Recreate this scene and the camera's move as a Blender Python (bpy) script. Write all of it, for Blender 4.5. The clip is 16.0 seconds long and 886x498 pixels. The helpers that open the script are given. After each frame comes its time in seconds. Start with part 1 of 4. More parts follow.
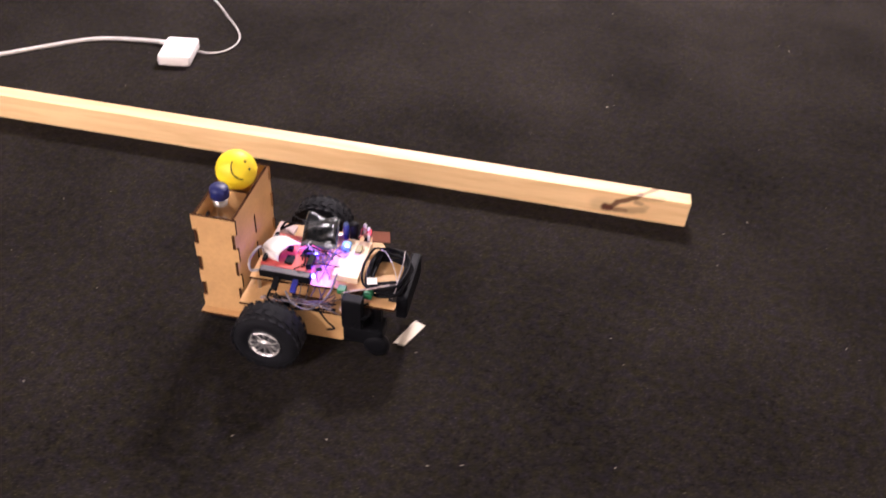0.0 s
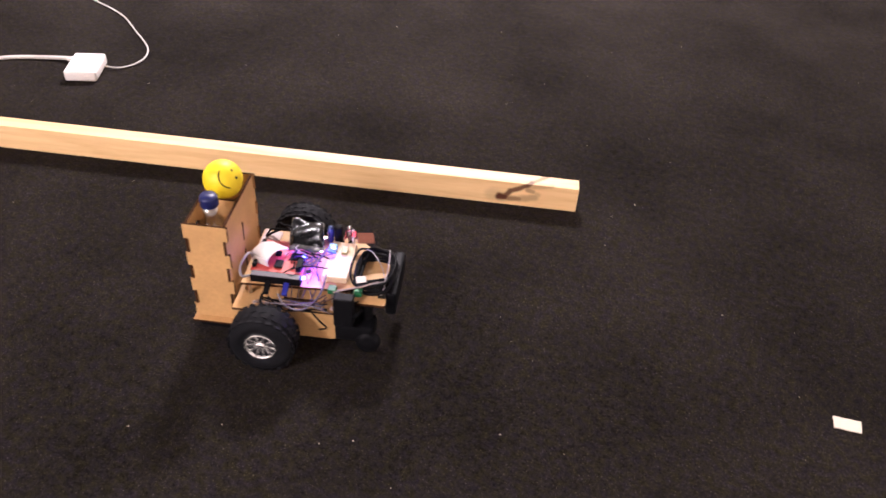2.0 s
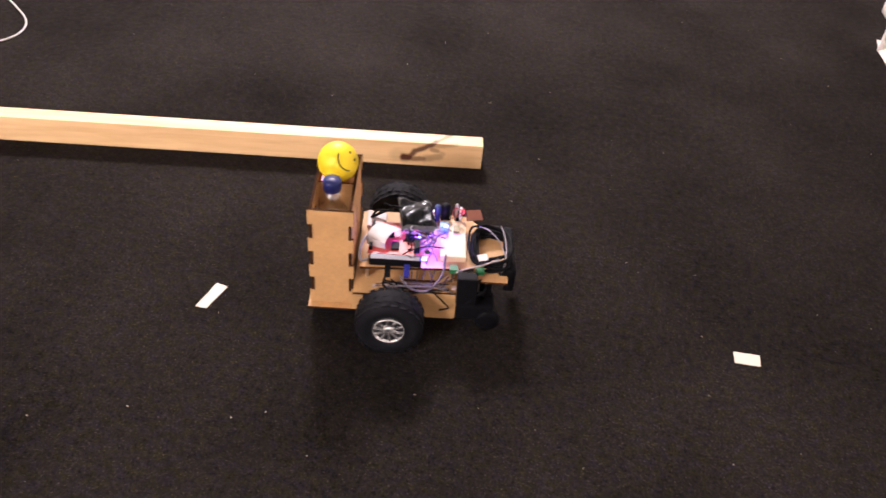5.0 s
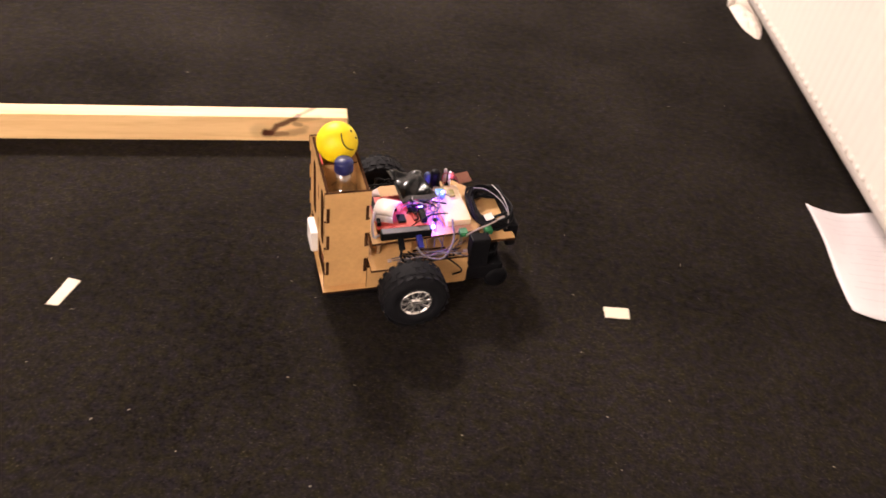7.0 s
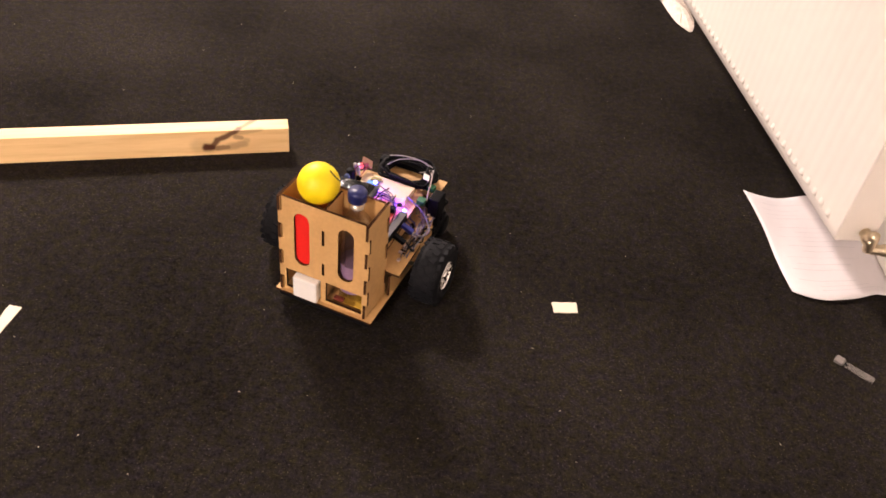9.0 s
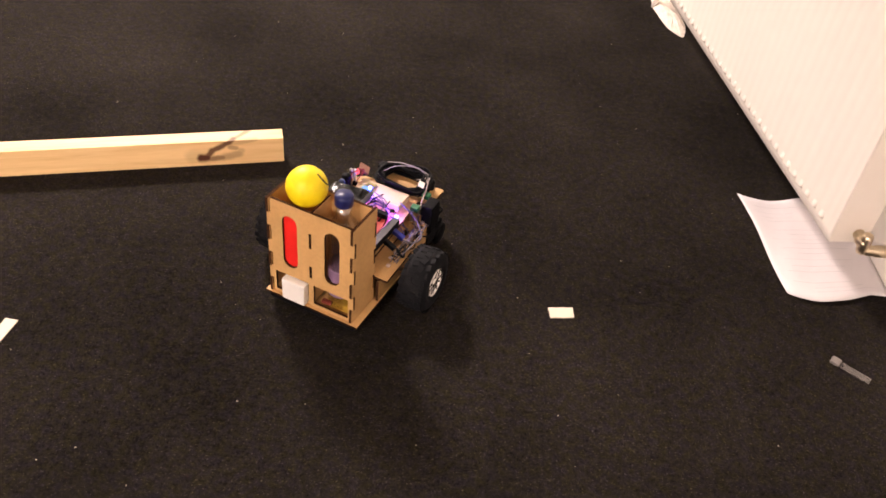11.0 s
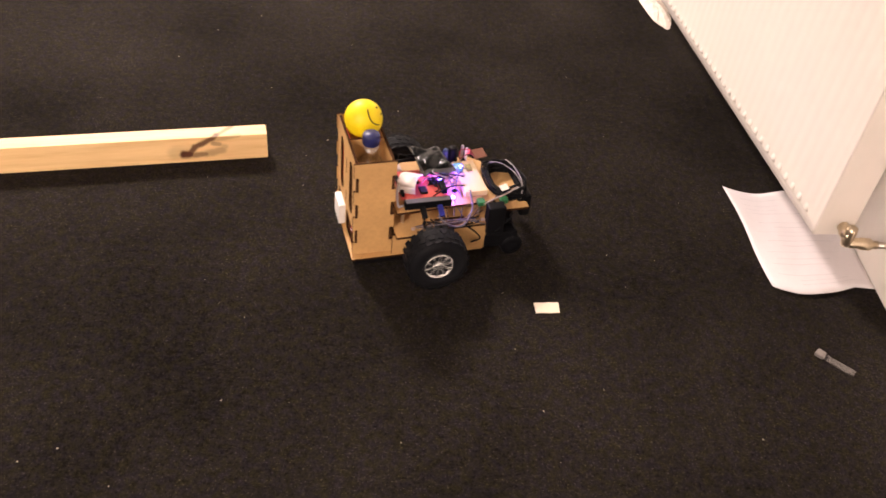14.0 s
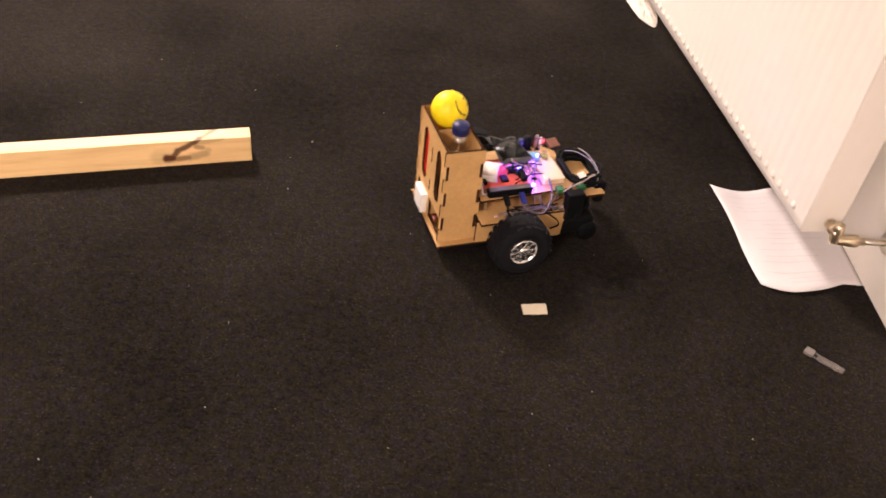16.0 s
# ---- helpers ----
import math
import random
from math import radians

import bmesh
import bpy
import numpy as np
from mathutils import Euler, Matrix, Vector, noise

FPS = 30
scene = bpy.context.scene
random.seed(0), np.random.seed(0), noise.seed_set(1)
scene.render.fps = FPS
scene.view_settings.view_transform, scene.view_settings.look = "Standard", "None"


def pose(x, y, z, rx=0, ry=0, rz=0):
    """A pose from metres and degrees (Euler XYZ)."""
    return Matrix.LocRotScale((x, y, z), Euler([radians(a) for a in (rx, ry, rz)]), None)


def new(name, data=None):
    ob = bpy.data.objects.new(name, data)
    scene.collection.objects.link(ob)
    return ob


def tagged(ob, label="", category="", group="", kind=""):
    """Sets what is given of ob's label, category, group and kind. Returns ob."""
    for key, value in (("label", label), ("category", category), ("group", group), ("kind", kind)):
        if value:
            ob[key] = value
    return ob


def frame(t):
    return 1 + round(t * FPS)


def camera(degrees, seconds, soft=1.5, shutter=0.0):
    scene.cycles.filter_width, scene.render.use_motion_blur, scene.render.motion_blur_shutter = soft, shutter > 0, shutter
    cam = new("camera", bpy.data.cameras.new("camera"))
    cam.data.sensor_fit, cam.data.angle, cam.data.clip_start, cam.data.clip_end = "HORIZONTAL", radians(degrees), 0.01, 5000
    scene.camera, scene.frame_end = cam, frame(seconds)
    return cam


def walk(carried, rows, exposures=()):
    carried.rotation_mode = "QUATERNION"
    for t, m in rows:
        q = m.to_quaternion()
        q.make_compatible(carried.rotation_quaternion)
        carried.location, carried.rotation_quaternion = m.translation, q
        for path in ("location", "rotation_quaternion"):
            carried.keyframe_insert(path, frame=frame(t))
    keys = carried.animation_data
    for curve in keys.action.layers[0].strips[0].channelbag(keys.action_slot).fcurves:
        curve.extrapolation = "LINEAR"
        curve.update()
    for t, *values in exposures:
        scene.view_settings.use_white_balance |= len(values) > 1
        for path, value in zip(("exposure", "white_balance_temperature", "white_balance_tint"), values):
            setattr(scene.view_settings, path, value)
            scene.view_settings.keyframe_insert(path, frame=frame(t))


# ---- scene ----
from mathutils.geometry import tessellate_polygon

# ---- camera ----
cam = camera(56.37, 16.0, soft=1.7, shutter=0.8)
PATH = [
    (0, -0.4852, -1.1065, 1.0873, 49.50, -3.29, 25.92),
    (0.3, -0.4299, -1.1017, 1.0813, 50.70, -3.22, 26.85),
    (0.5, -0.3918, -1.0980, 1.0797, 50.62, -3.20, 28.52),
    (1, -0.3251, -1.0903, 1.0982, 50.01, -4.31, 28.05),
    (1.5, -0.3390, -1.1164, 1.0994, 50.32, -3.91, 23.72),
    (2, -0.3370, -1.1369, 1.0914, 51.04, -3.03, 21.85),
    (2.5, -0.3293, -1.1396, 1.0924, 50.79, -3.15, 20.94),
    (3, -0.3218, -1.1372, 1.0909, 50.66, -3.35, 19.55),
    (3.5, -0.3234, -1.1360, 1.0812, 50.07, -3.79, 18.35),
    (4, -0.3196, -1.1314, 1.0813, 49.59, -3.97, 17.26),
    (4.5, -0.3205, -1.1299, 1.0786, 49.48, -3.97, 16.33),
    (4.7, -0.3183, -1.1286, 1.0800, 49.32, -3.93, 16.05),
    (6.8, -0.2800, -1.0982, 1.0640, 47.96, -5.96, 8.24),
    (7, -0.2740, -1.0966, 1.0650, 47.85, -5.98, 7.24),
    (7.5, -0.2613, -1.1098, 1.0711, 48.11, -5.74, 2.56),
    (7.7, -0.2592, -1.1080, 1.0722, 48.34, -5.80, 0.80),
    (8, -0.2573, -1.1049, 1.0738, 48.57, -5.88, 0.09),
    (8.5, -0.2586, -1.1014, 1.0696, 48.55, -5.98, 2.43),
    (8.7, -0.2531, -1.1010, 1.0721, 48.53, -5.57, 2.94),
    (11, -0.2525, -1.1056, 1.0719, 49.23, -5.08, 2.17),
    (11.5, -0.2530, -1.1082, 1.0730, 49.22, -5.11, 2.23),
    (12, -0.2499, -1.1102, 1.0718, 49.11, -5.06, 2.41),
    (12.5, -0.2479, -1.1030, 1.0685, 48.87, -5.09, 2.25),
    (13, -0.2460, -1.1004, 1.0699, 48.64, -5.02, 2.25),
    (13.5, -0.2454, -1.1003, 1.0677, 48.70, -5.04, 2.05),
    (14, -0.2429, -1.0960, 1.0732, 48.77, -5.19, 1.37),
    (14.5, -0.2423, -1.0902, 1.0728, 49.05, -5.14, 0.91),
    (15, -0.2388, -1.0776, 1.0689, 49.10, -4.88, 0.66),
    (15.5, -0.2398, -1.0790, 1.0702, 49.13, -4.64, 0.86),
    (16, -0.2323, -1.0824, 1.0696, 48.79, -5.04, 0.48),
]
walk(cam, [(t, pose(x, y, z, a, b, c)) for t, x, y, z, a, b, c in PATH],
     [(0.0, 0.05, 5620, 16.5), (4.7, 0.05, 5620, 16.5), (7.0, 0.03, 6430, 12.5), (16.0, 0.0, 6450, 12.5)])

# the robot's way over the carpet: seconds, x, y, heading in degrees
DRIVE = [
    (0, -1.1553, -0.1965, 15.0),
    (0.3, -1.1195, -0.1890, 20.0),
    (0.5, -1.1136, -0.1814, 24.1),
    (1, -1.0866, -0.1736, 14.5),
    (1.5, -1.0603, -0.1600, 23.6),
    (2, -0.9921, -0.1451, 15.6),
    (2.5, -0.9510, -0.1293, 23.3),
    (3, -0.8980, -0.1135, 17.2),
    (3.27, -0.8690, -0.1030, 23.5),
    (3.5, -0.8446, -0.0934, 16.0),
    (4, -0.7884, -0.0800, 24.5),
    (4.5, -0.7446, -0.0639, 15.6),
    (4.7, -0.6943, -0.0518, 14.0),
    (6.8, -0.4457, 0.0271, 22.8),
    (7, -0.4036, 0.0399, 22.3),
    (7.5, -0.3812, 0.0472, 32.8),
    (8, -0.3808, 0.0459, 56.5),
    (8.5, -0.3734, 0.0451, 67.5),
    (8.7, -0.3690, 0.0434, 69.5),
    (11, -0.3769, 0.0519, 65.6),
    (11.5, -0.3592, 0.0897, 58.0),
    (12, -0.3437, 0.1162, 55.6),
    (12.5, -0.3346, 0.1218, 33.2),
    (13, -0.3129, 0.1343, 28.5),
    (13.5, -0.2710, 0.1650, 31.9),
    (14, -0.2358, 0.1840, 17.1),
    (14.2, -0.2130, 0.1905, 17.5),
    (14.5, -0.1866, 0.1989, 25.8),
    (14.65, -0.1700, 0.2065, 26.5),
    (14.8, -0.1640, 0.2105, 24.0),
    (15, -0.1595, 0.2141, 19.8),
    (15.28, -0.1430, 0.2170, 14.5),
    (15.5, -0.1321, 0.2195, 17.2),
    (15.78, -0.0930, 0.2340, 22.5),
    (16, -0.0525, 0.2497, 17.3),
]

# ---- world and lamps ----
world = bpy.data.worlds.new("world")
scene.world = world
world.use_nodes = True
world.node_tree.nodes["Background"].inputs[0].default_value = (1.0, 0.9, 0.8, 1)
world.node_tree.nodes["Background"].inputs[1].default_value = 0.02
scene.view_settings.exposure = 0.0
LAMP_WARM = (1.0, 0.825, 0.735)
CEILING_Z = 2.75
# all unseen: the first follows the cast shadows, the other three are added fill
LAMPS = [(-1.9, 2.8, 418), (-2.1, -3.8, 262), (-4.0, 2.8, 66), (-4.0, -3.8, 70)]
for lx, ly, watts in LAMPS:
    ld = bpy.data.lights.new("ceiling_lamp", "AREA")
    ld.shape, ld.size, ld.size_y, ld.energy, ld.color = "RECTANGLE", 0.6, 0.6, watts, LAMP_WARM
    lo = new("ceiling_lamp", ld)
    lo.matrix_world = pose(lx, ly, CEILING_Z - 0.075)

# ---- materials ----
def nodes_of(name):
    m = bpy.data.materials.new(name)
    m.use_nodes = True
    nt = m.node_tree
    return m, nt, nt.nodes["Principled BSDF"]


def mat(name, colour, rough=0.5, metal=0.0, vary=0.12, scale=40.0, bump=0.0, bump_scale=200.0, emit=None, power=0.0, coat=0.0, trans=0.0, ior=1.45, alpha=1.0, spec=0.5):
    """A plain surface with two scales of tone variation, and fine relief."""
    m, nt, b = nodes_of(name)
    link = nt.links.new
    co = nt.nodes.new("ShaderNodeTexCoord")
    n1, n2 = nt.nodes.new("ShaderNodeTexNoise"), nt.nodes.new("ShaderNodeTexNoise")
    n1.inputs["Scale"].default_value, n2.inputs["Scale"].default_value = scale, scale * 7
    n1.inputs["Detail"].default_value = n2.inputs["Detail"].default_value = 4
    add = nt.nodes.new("ShaderNodeMath")
    add.operation = "ADD"
    link(co.outputs["Object"], n1.inputs["Vector"]), link(co.outputs["Object"], n2.inputs["Vector"])
    link(n1.outputs["Fac"], add.inputs[0]), link(n2.outputs["Fac"], add.inputs[1])
    ramp = nt.nodes.new("ShaderNodeMapRange")
    ramp.inputs["From Min"].default_value, ramp.inputs["From Max"].default_value = 0.6, 1.4
    ramp.inputs["To Min"].default_value, ramp.inputs["To Max"].default_value = 1 - vary, 1 + vary
    link(add.outputs[0], ramp.inputs["Value"])
    mul = nt.nodes.new("ShaderNodeVectorMath")
    mul.operation = "SCALE"
    mul.inputs[0].default_value = colour
    link(ramp.outputs[0], mul.inputs["Scale"])
    link(mul.outputs[0], b.inputs["Base Color"])
    b.inputs["Roughness"].default_value, b.inputs["Metallic"].default_value = rough, metal
    b.inputs["Coat Weight"].default_value, b.inputs["Transmission Weight"].default_value = coat, trans
    b.inputs["IOR"].default_value, b.inputs["Alpha"].default_value = ior, alpha
    b.inputs["Specular IOR Level"].default_value = spec
    if emit:
        b.inputs["Emission Color"].default_value, b.inputs["Emission Strength"].default_value = (*emit, 1), power
    if bump:
        nb, bn = nt.nodes.new("ShaderNodeTexNoise"), nt.nodes.new("ShaderNodeBump")
        nb.inputs["Scale"].default_value, nb.inputs["Detail"].default_value = bump_scale, 5
        bn.inputs["Strength"].default_value, bn.inputs["Distance"].default_value = bump, 0.002
        link(co.outputs["Object"], nb.inputs["Vector"]), link(nb.outputs["Fac"], bn.inputs["Height"])
        link(bn.outputs["Normal"], b.inputs["Normal"])
    return m


def carpet_material():
    """Dark needle-felt carpet: matted fibres, brown and blue-grey flecks, faint large stains."""
    m, nt, b = nodes_of("carpet")
    link = nt.links.new
    co = nt.nodes.new("ShaderNodeTexCoord")

    def noise_at(scale, detail=3, rough=0.6):
        n = nt.nodes.new("ShaderNodeTexNoise")
        n.inputs["Scale"].default_value, n.inputs["Detail"].default_value, n.inputs["Roughness"].default_value = scale, detail, rough
        link(co.outputs["Object"], n.inputs["Vector"])
        return n

    fibre, fleck, big, tone = noise_at(190, 6, 0.85), noise_at(300, 2), noise_at(2.2, 3), noise_at(62, 4, 0.75)
    r1 = nt.nodes.new("ShaderNodeValToRGB")
    r1.color_ramp.elements[0].position, r1.color_ramp.elements[0].color = 0.33, (0.0030, 0.0024, 0.0023, 1)
    r1.color_ramp.elements[1].position, r1.color_ramp.elements[1].color = 0.69, (0.0285, 0.0226, 0.0198, 1)
    link(fibre.outputs["Fac"], r1.inputs["Fac"])
    r2 = nt.nodes.new("ShaderNodeValToRGB")
    r2.color_ramp.elements[0].position, r2.color_ramp.elements[0].color = 0.62, (0, 0, 0, 1)
    r2.color_ramp.elements[1].position, r2.color_ramp.elements[1].color = 0.76, (0.065, 0.053, 0.045, 1)
    link(fleck.outputs["Fac"], r2.inputs["Fac"])
    add = nt.nodes.new("ShaderNodeVectorMath")
    add.operation = "ADD"
    link(r1.outputs["Color"], add.inputs[0]), link(r2.outputs["Color"], add.inputs[1])
    both = nt.nodes.new("ShaderNodeMath")
    both.operation = "ADD"
    link(big.outputs["Fac"], both.inputs[0]), link(tone.outputs["Fac"], both.inputs[1])
    rng = nt.nodes.new("ShaderNodeMapRange")
    rng.inputs["From Min"].default_value, rng.inputs["From Max"].default_value = 0.7, 1.3
    rng.inputs["To Min"].default_value, rng.inputs["To Max"].default_value = 0.42, 1.58
    link(both.outputs[0], rng.inputs["Value"])
    mul = nt.nodes.new("ShaderNodeVectorMath")
    mul.operation = "SCALE"
    link(add.outputs[0], mul.inputs[0]), link(rng.outputs[0], mul.inputs["Scale"])
    hue = noise_at(58, 2, 0.7)
    tint = nt.nodes.new("ShaderNodeValToRGB")
    tint.color_ramp.elements[0].position, tint.color_ramp.elements[0].color = 0.36, (0.93, 0.96, 1.25, 1)
    tint.color_ramp.elements[1].position, tint.color_ramp.elements[1].color = 0.64, (1.02, 1.09, 0.74, 1)
    link(hue.outputs["Fac"], tint.inputs["Fac"])
    dyed = nt.nodes.new("ShaderNodeVectorMath")
    dyed.operation = "MULTIPLY"
    link(mul.outputs[0], dyed.inputs[0]), link(tint.outputs["Color"], dyed.inputs[1])
    link(dyed.outputs[0], b.inputs["Base Color"])
    b.inputs["Roughness"].default_value = 0.95
    b.inputs["Specular IOR Level"].default_value = 0.02
    bn = nt.nodes.new("ShaderNodeBump")
    bn.inputs["Strength"].default_value, bn.inputs["Distance"].default_value = 0.3, 0.003
    link(fibre.outputs["Fac"], bn.inputs["Height"]), link(bn.outputs["Normal"], b.inputs["Normal"])
    return m


def pine_material():
    """Planed pine; grain along local x, with one resinous branch scar near the end (local x = 0)."""
    m, nt, b = nodes_of("pine")
    link = nt.links.new
    co = nt.nodes.new("ShaderNodeTexCoord")
    mp = nt.nodes.new("ShaderNodeMapping")
    mp.inputs["Scale"].default_value = (1.2, 16, 16)
    link(co.outputs["Object"], mp.inputs["Vector"])
    grain, fine = nt.nodes.new("ShaderNodeTexNoise"), nt.nodes.new("ShaderNodeTexNoise")
    grain.inputs["Scale"].default_value, grain.inputs["Detail"].default_value, grain.inputs["Distortion"].default_value = 3.2, 4, 0.8
    fine.inputs["Scale"].default_value, fine.inputs["Detail"].default_value = 24, 3
    link(mp.outputs[0], grain.inputs["Vector"]), link(mp.outputs[0], fine.inputs["Vector"])
    ramp = nt.nodes.new("ShaderNodeValToRGB")
    ramp.color_ramp.elements[0].position, ramp.color_ramp.elements[0].color = 0.30, (0.73, 0.465, 0.208, 1)
    ramp.color_ramp.elements[1].position, ramp.color_ramp.elements[1].color = 0.65, (0.86, 0.595, 0.295, 1)
    mixf = nt.nodes.new("ShaderNodeMath")
    mixf.operation, mixf.inputs[1].default_value = "MULTIPLY_ADD", 0.25
    link(fine.outputs["Fac"], mixf.inputs[0]), link(grain.outputs["Fac"], mixf.inputs[2])
    sub = nt.nodes.new("ShaderNodeMath")
    sub.operation, sub.inputs[1].default_value = "SUBTRACT", 0.12
    link(mixf.outputs[0], sub.inputs[0]), link(sub.outputs[0], ramp.inputs["Fac"])
    # scar: a dark knot, and dark strokes running from it up over the edge
    wob = nt.nodes.new("ShaderNodeTexNoise")
    wob.inputs["Scale"].default_value, wob.inputs["Detail"].default_value = 60, 3
    link(co.outputs["Object"], wob.inputs["Vector"])
    wv = nt.nodes.new("ShaderNodeVectorMath")
    wv.operation = "MULTIPLY_ADD"
    wv.inputs[1].default_value, wv.inputs[2].default_value = (0.009, 0.0, 0.007), (-0.0045, 0, -0.0035)
    link(wob.outputs["Color"], wv.inputs[0])
    pos = nt.nodes.new("ShaderNodeVectorMath")
    pos.operation = "ADD"
    # the top face unfolds upwards from the broad face, so that strokes run on over the edge
    split, fold, whole = nt.nodes.new("ShaderNodeSeparateXYZ"), nt.nodes.new("ShaderNodeMath"), nt.nodes.new("ShaderNodeCombineXYZ")
    fold.operation = "ADD"
    link(co.outputs["Object"], split.inputs[0])
    link(split.outputs["Y"], fold.inputs[0]), link(split.outputs["Z"], fold.inputs[1])
    link(split.outputs["X"], whole.inputs["X"]), link(fold.outputs[0], whole.inputs["Z"])
    link(whole.outputs[0], pos.inputs[0]), link(wv.outputs[0], pos.inputs[1])

    def stroke(ax, az, bx, bz, width, depth):
        """Darkness round the line from (ax, az) to (bx, bz) on the broad face."""
        d = Vector((bx - ax, 0, bz - az))
        rel = nt.nodes.new("ShaderNodeVectorMath")
        rel.operation, rel.inputs[1].default_value = "SUBTRACT", (ax, 0, az)
        link(pos.outputs[0], rel.inputs[0])
        flat = nt.nodes.new("ShaderNodeVectorMath")
        flat.operation, flat.inputs[1].default_value = "MULTIPLY", (1, 0, 1)
        link(rel.outputs[0], flat.inputs[0])
        dot = nt.nodes.new("ShaderNodeVectorMath")
        dot.operation, dot.inputs[1].default_value = "DOT_PRODUCT", tuple(d / max(d.length_squared, 1e-9))
        link(flat.outputs[0], dot.inputs[0])
        cl = nt.nodes.new("ShaderNodeClamp")
        link(dot.outputs["Value"], cl.inputs["Value"])
        on = nt.nodes.new("ShaderNodeVectorMath")
        on.operation, on.inputs[0].default_value = "SCALE", tuple(d)
        link(cl.outputs[0], on.inputs["Scale"])
        far = nt.nodes.new("ShaderNodeVectorMath")
        far.operation = "DISTANCE"
        link(flat.outputs[0], far.inputs[0]), link(on.outputs[0], far.inputs[1])
        rg = nt.nodes.new("ShaderNodeMapRange")
        rg.interpolation_type = "SMOOTHSTEP"
        rg.inputs["From Min"].default_value, rg.inputs["From Max"].default_value = width * 0.35, width * 1.15
        rg.inputs["To Min"].default_value, rg.inputs["To Max"].default_value = depth, 0.0
        link(far.outputs["Value"], rg.inputs["Value"])
        return rg.outputs[0]

    dark = None
    for s in SCAR:
        v = stroke(*s)
        if dark is not None:
            mx = nt.nodes.new("ShaderNodeMath")
            mx.operation = "MAXIMUM"
            link(dark, mx.inputs[0]), link(v, mx.inputs[1])
            v = mx.outputs[0]
        dark = v
    mix = nt.nodes.new("ShaderNodeMix")
    mix.data_type = "RGBA"
    mix.inputs["B"].default_value = (0.075, 0.018, 0.005, 1)
    link(dark, mix.inputs["Factor"]), link(ramp.outputs["Color"], mix.inputs["A"])
    link(mix.outputs["Result"], b.inputs["Base Color"])
    b.inputs["Roughness"].default_value = 0.55
    bn = nt.nodes.new("ShaderNodeBump")
    bn.inputs["Strength"].default_value, bn.inputs["Distance"].default_value = 0.25, 0.001
    link(fine.outputs["Fac"], bn.inputs["Height"]), link(bn.outputs["Normal"], b.inputs["Normal"])
    return m


# strokes of the scar: x, z from, x, z to, width, depth (x runs back from the beam's end)
SCAR = [(-0.174, 0.020, -0.164, 0.020, 0.0135, 1.0), (-0.164, 0.022, -0.150, 0.037, 0.0095, 0.9), (-0.150, 0.037, -0.113, 0.056, 0.0080, 0.9), (-0.113, 0.056, -0.104, 0.068, 0.0090, 0.8),
        (-0.104, 0.068, -0.072, 0.096, 0.0075, 0.6), (-0.160, 0.016, -0.128, 0.019, 0.0085, 0.7), (-0.128, 0.019, -0.094, 0.026, 0.0115, 0.42), (-0.096, 0.024, -0.090, 0.034, 0.010, 0.3),
        (-0.190, 0.024, -0.165, 0.022, 0.022, 0.22), (-0.112, 0.044, -0.100, 0.041, 0.007, 0.5), (-0.104, 0.055, -0.060, 0.062, 0.009, 0.30)]


def clear_material():
    """Thin clear plastic: light passes straight through, the skin only shines."""
    m, nt, b = nodes_of("clear_plastic")
    nt.nodes.remove(b)
    out = nt.nodes["Material Output"]
    clear, shine, mix, fr = (nt.nodes.new(k) for k in ("ShaderNodeBsdfTransparent", "ShaderNodeBsdfGlossy", "ShaderNodeMixShader", "ShaderNodeLayerWeight"))
    clear.inputs["Color"].default_value = (0.93, 0.92, 0.90, 1)
    shine.inputs["Roughness"].default_value = 0.14
    fr.inputs["Blend"].default_value = 0.22
    rise = nt.nodes.new("ShaderNodeMapRange")
    rise.inputs["To Min"].default_value, rise.inputs["To Max"].default_value = 0.24, 0.65
    nt.links.new(fr.outputs["Facing"], rise.inputs["Value"]), nt.links.new(rise.outputs[0], mix.inputs["Fac"])
    nt.links.new(clear.outputs[0], mix.inputs[1]), nt.links.new(shine.outputs[0], mix.inputs[2])
    nt.links.new(mix.outputs[0], out.inputs["Surface"])
    return m


CARPET, PINE = carpet_material(), pine_material()
PLASTER = mat("white_wall_paint", (0.84, 0.79, 0.73), 0.7, vary=0.04, scale=3, bump=0.15, bump_scale=180)
CEIL = mat("ceiling_paint", (0.75, 0.73, 0.70), 0.9, vary=0.03, scale=2)
ENAMEL = mat("white_enamel", (0.79, 0.735, 0.665), 0.32, vary=0.03, scale=4, coat=0.2)
MDF = mat("laser_cut_board", (0.53, 0.312, 0.122), 0.6, vary=0.12, scale=22, bump=0.08, bump_scale=300)
CHAR = mat("charred_cut_edge", (0.050, 0.022, 0.010), 0.9, vary=0.35, scale=60, spec=0.04)
RUBBER = mat("black_rubber", (0.0060, 0.0060, 0.0075), 0.72, spec=0.16, vary=0.2, scale=30, bump=0.2)
RIMMETAL = mat("silver_rim_plating", (0.84, 0.82, 0.80), 0.17, 0.88, vary=0.25, scale=120, bump=0.8, bump_scale=140)
BLACK = mat("black_plastic", (0.005, 0.005, 0.006), 0.5, vary=0.2, spec=0.08)
FILM = mat("black_wrap_film", (0.006, 0.0065, 0.007), 0.22, vary=0.3, bump=0.8, bump_scale=90, spec=0.28)
FILMRIM = mat("grey_film_seam", (0.075, 0.075, 0.072), 0.25, vary=0.35, scale=80, bump=0.4, bump_scale=90)
WRAPPER = mat("torn_cream_wrapper", (0.60, 0.53, 0.46), 0.6, vary=0.3, scale=45, bump=0.6, bump_scale=70)
SATIN = mat("satin_nickel", (0.70, 0.63, 0.55), 0.38, 1.0, vary=0.08)
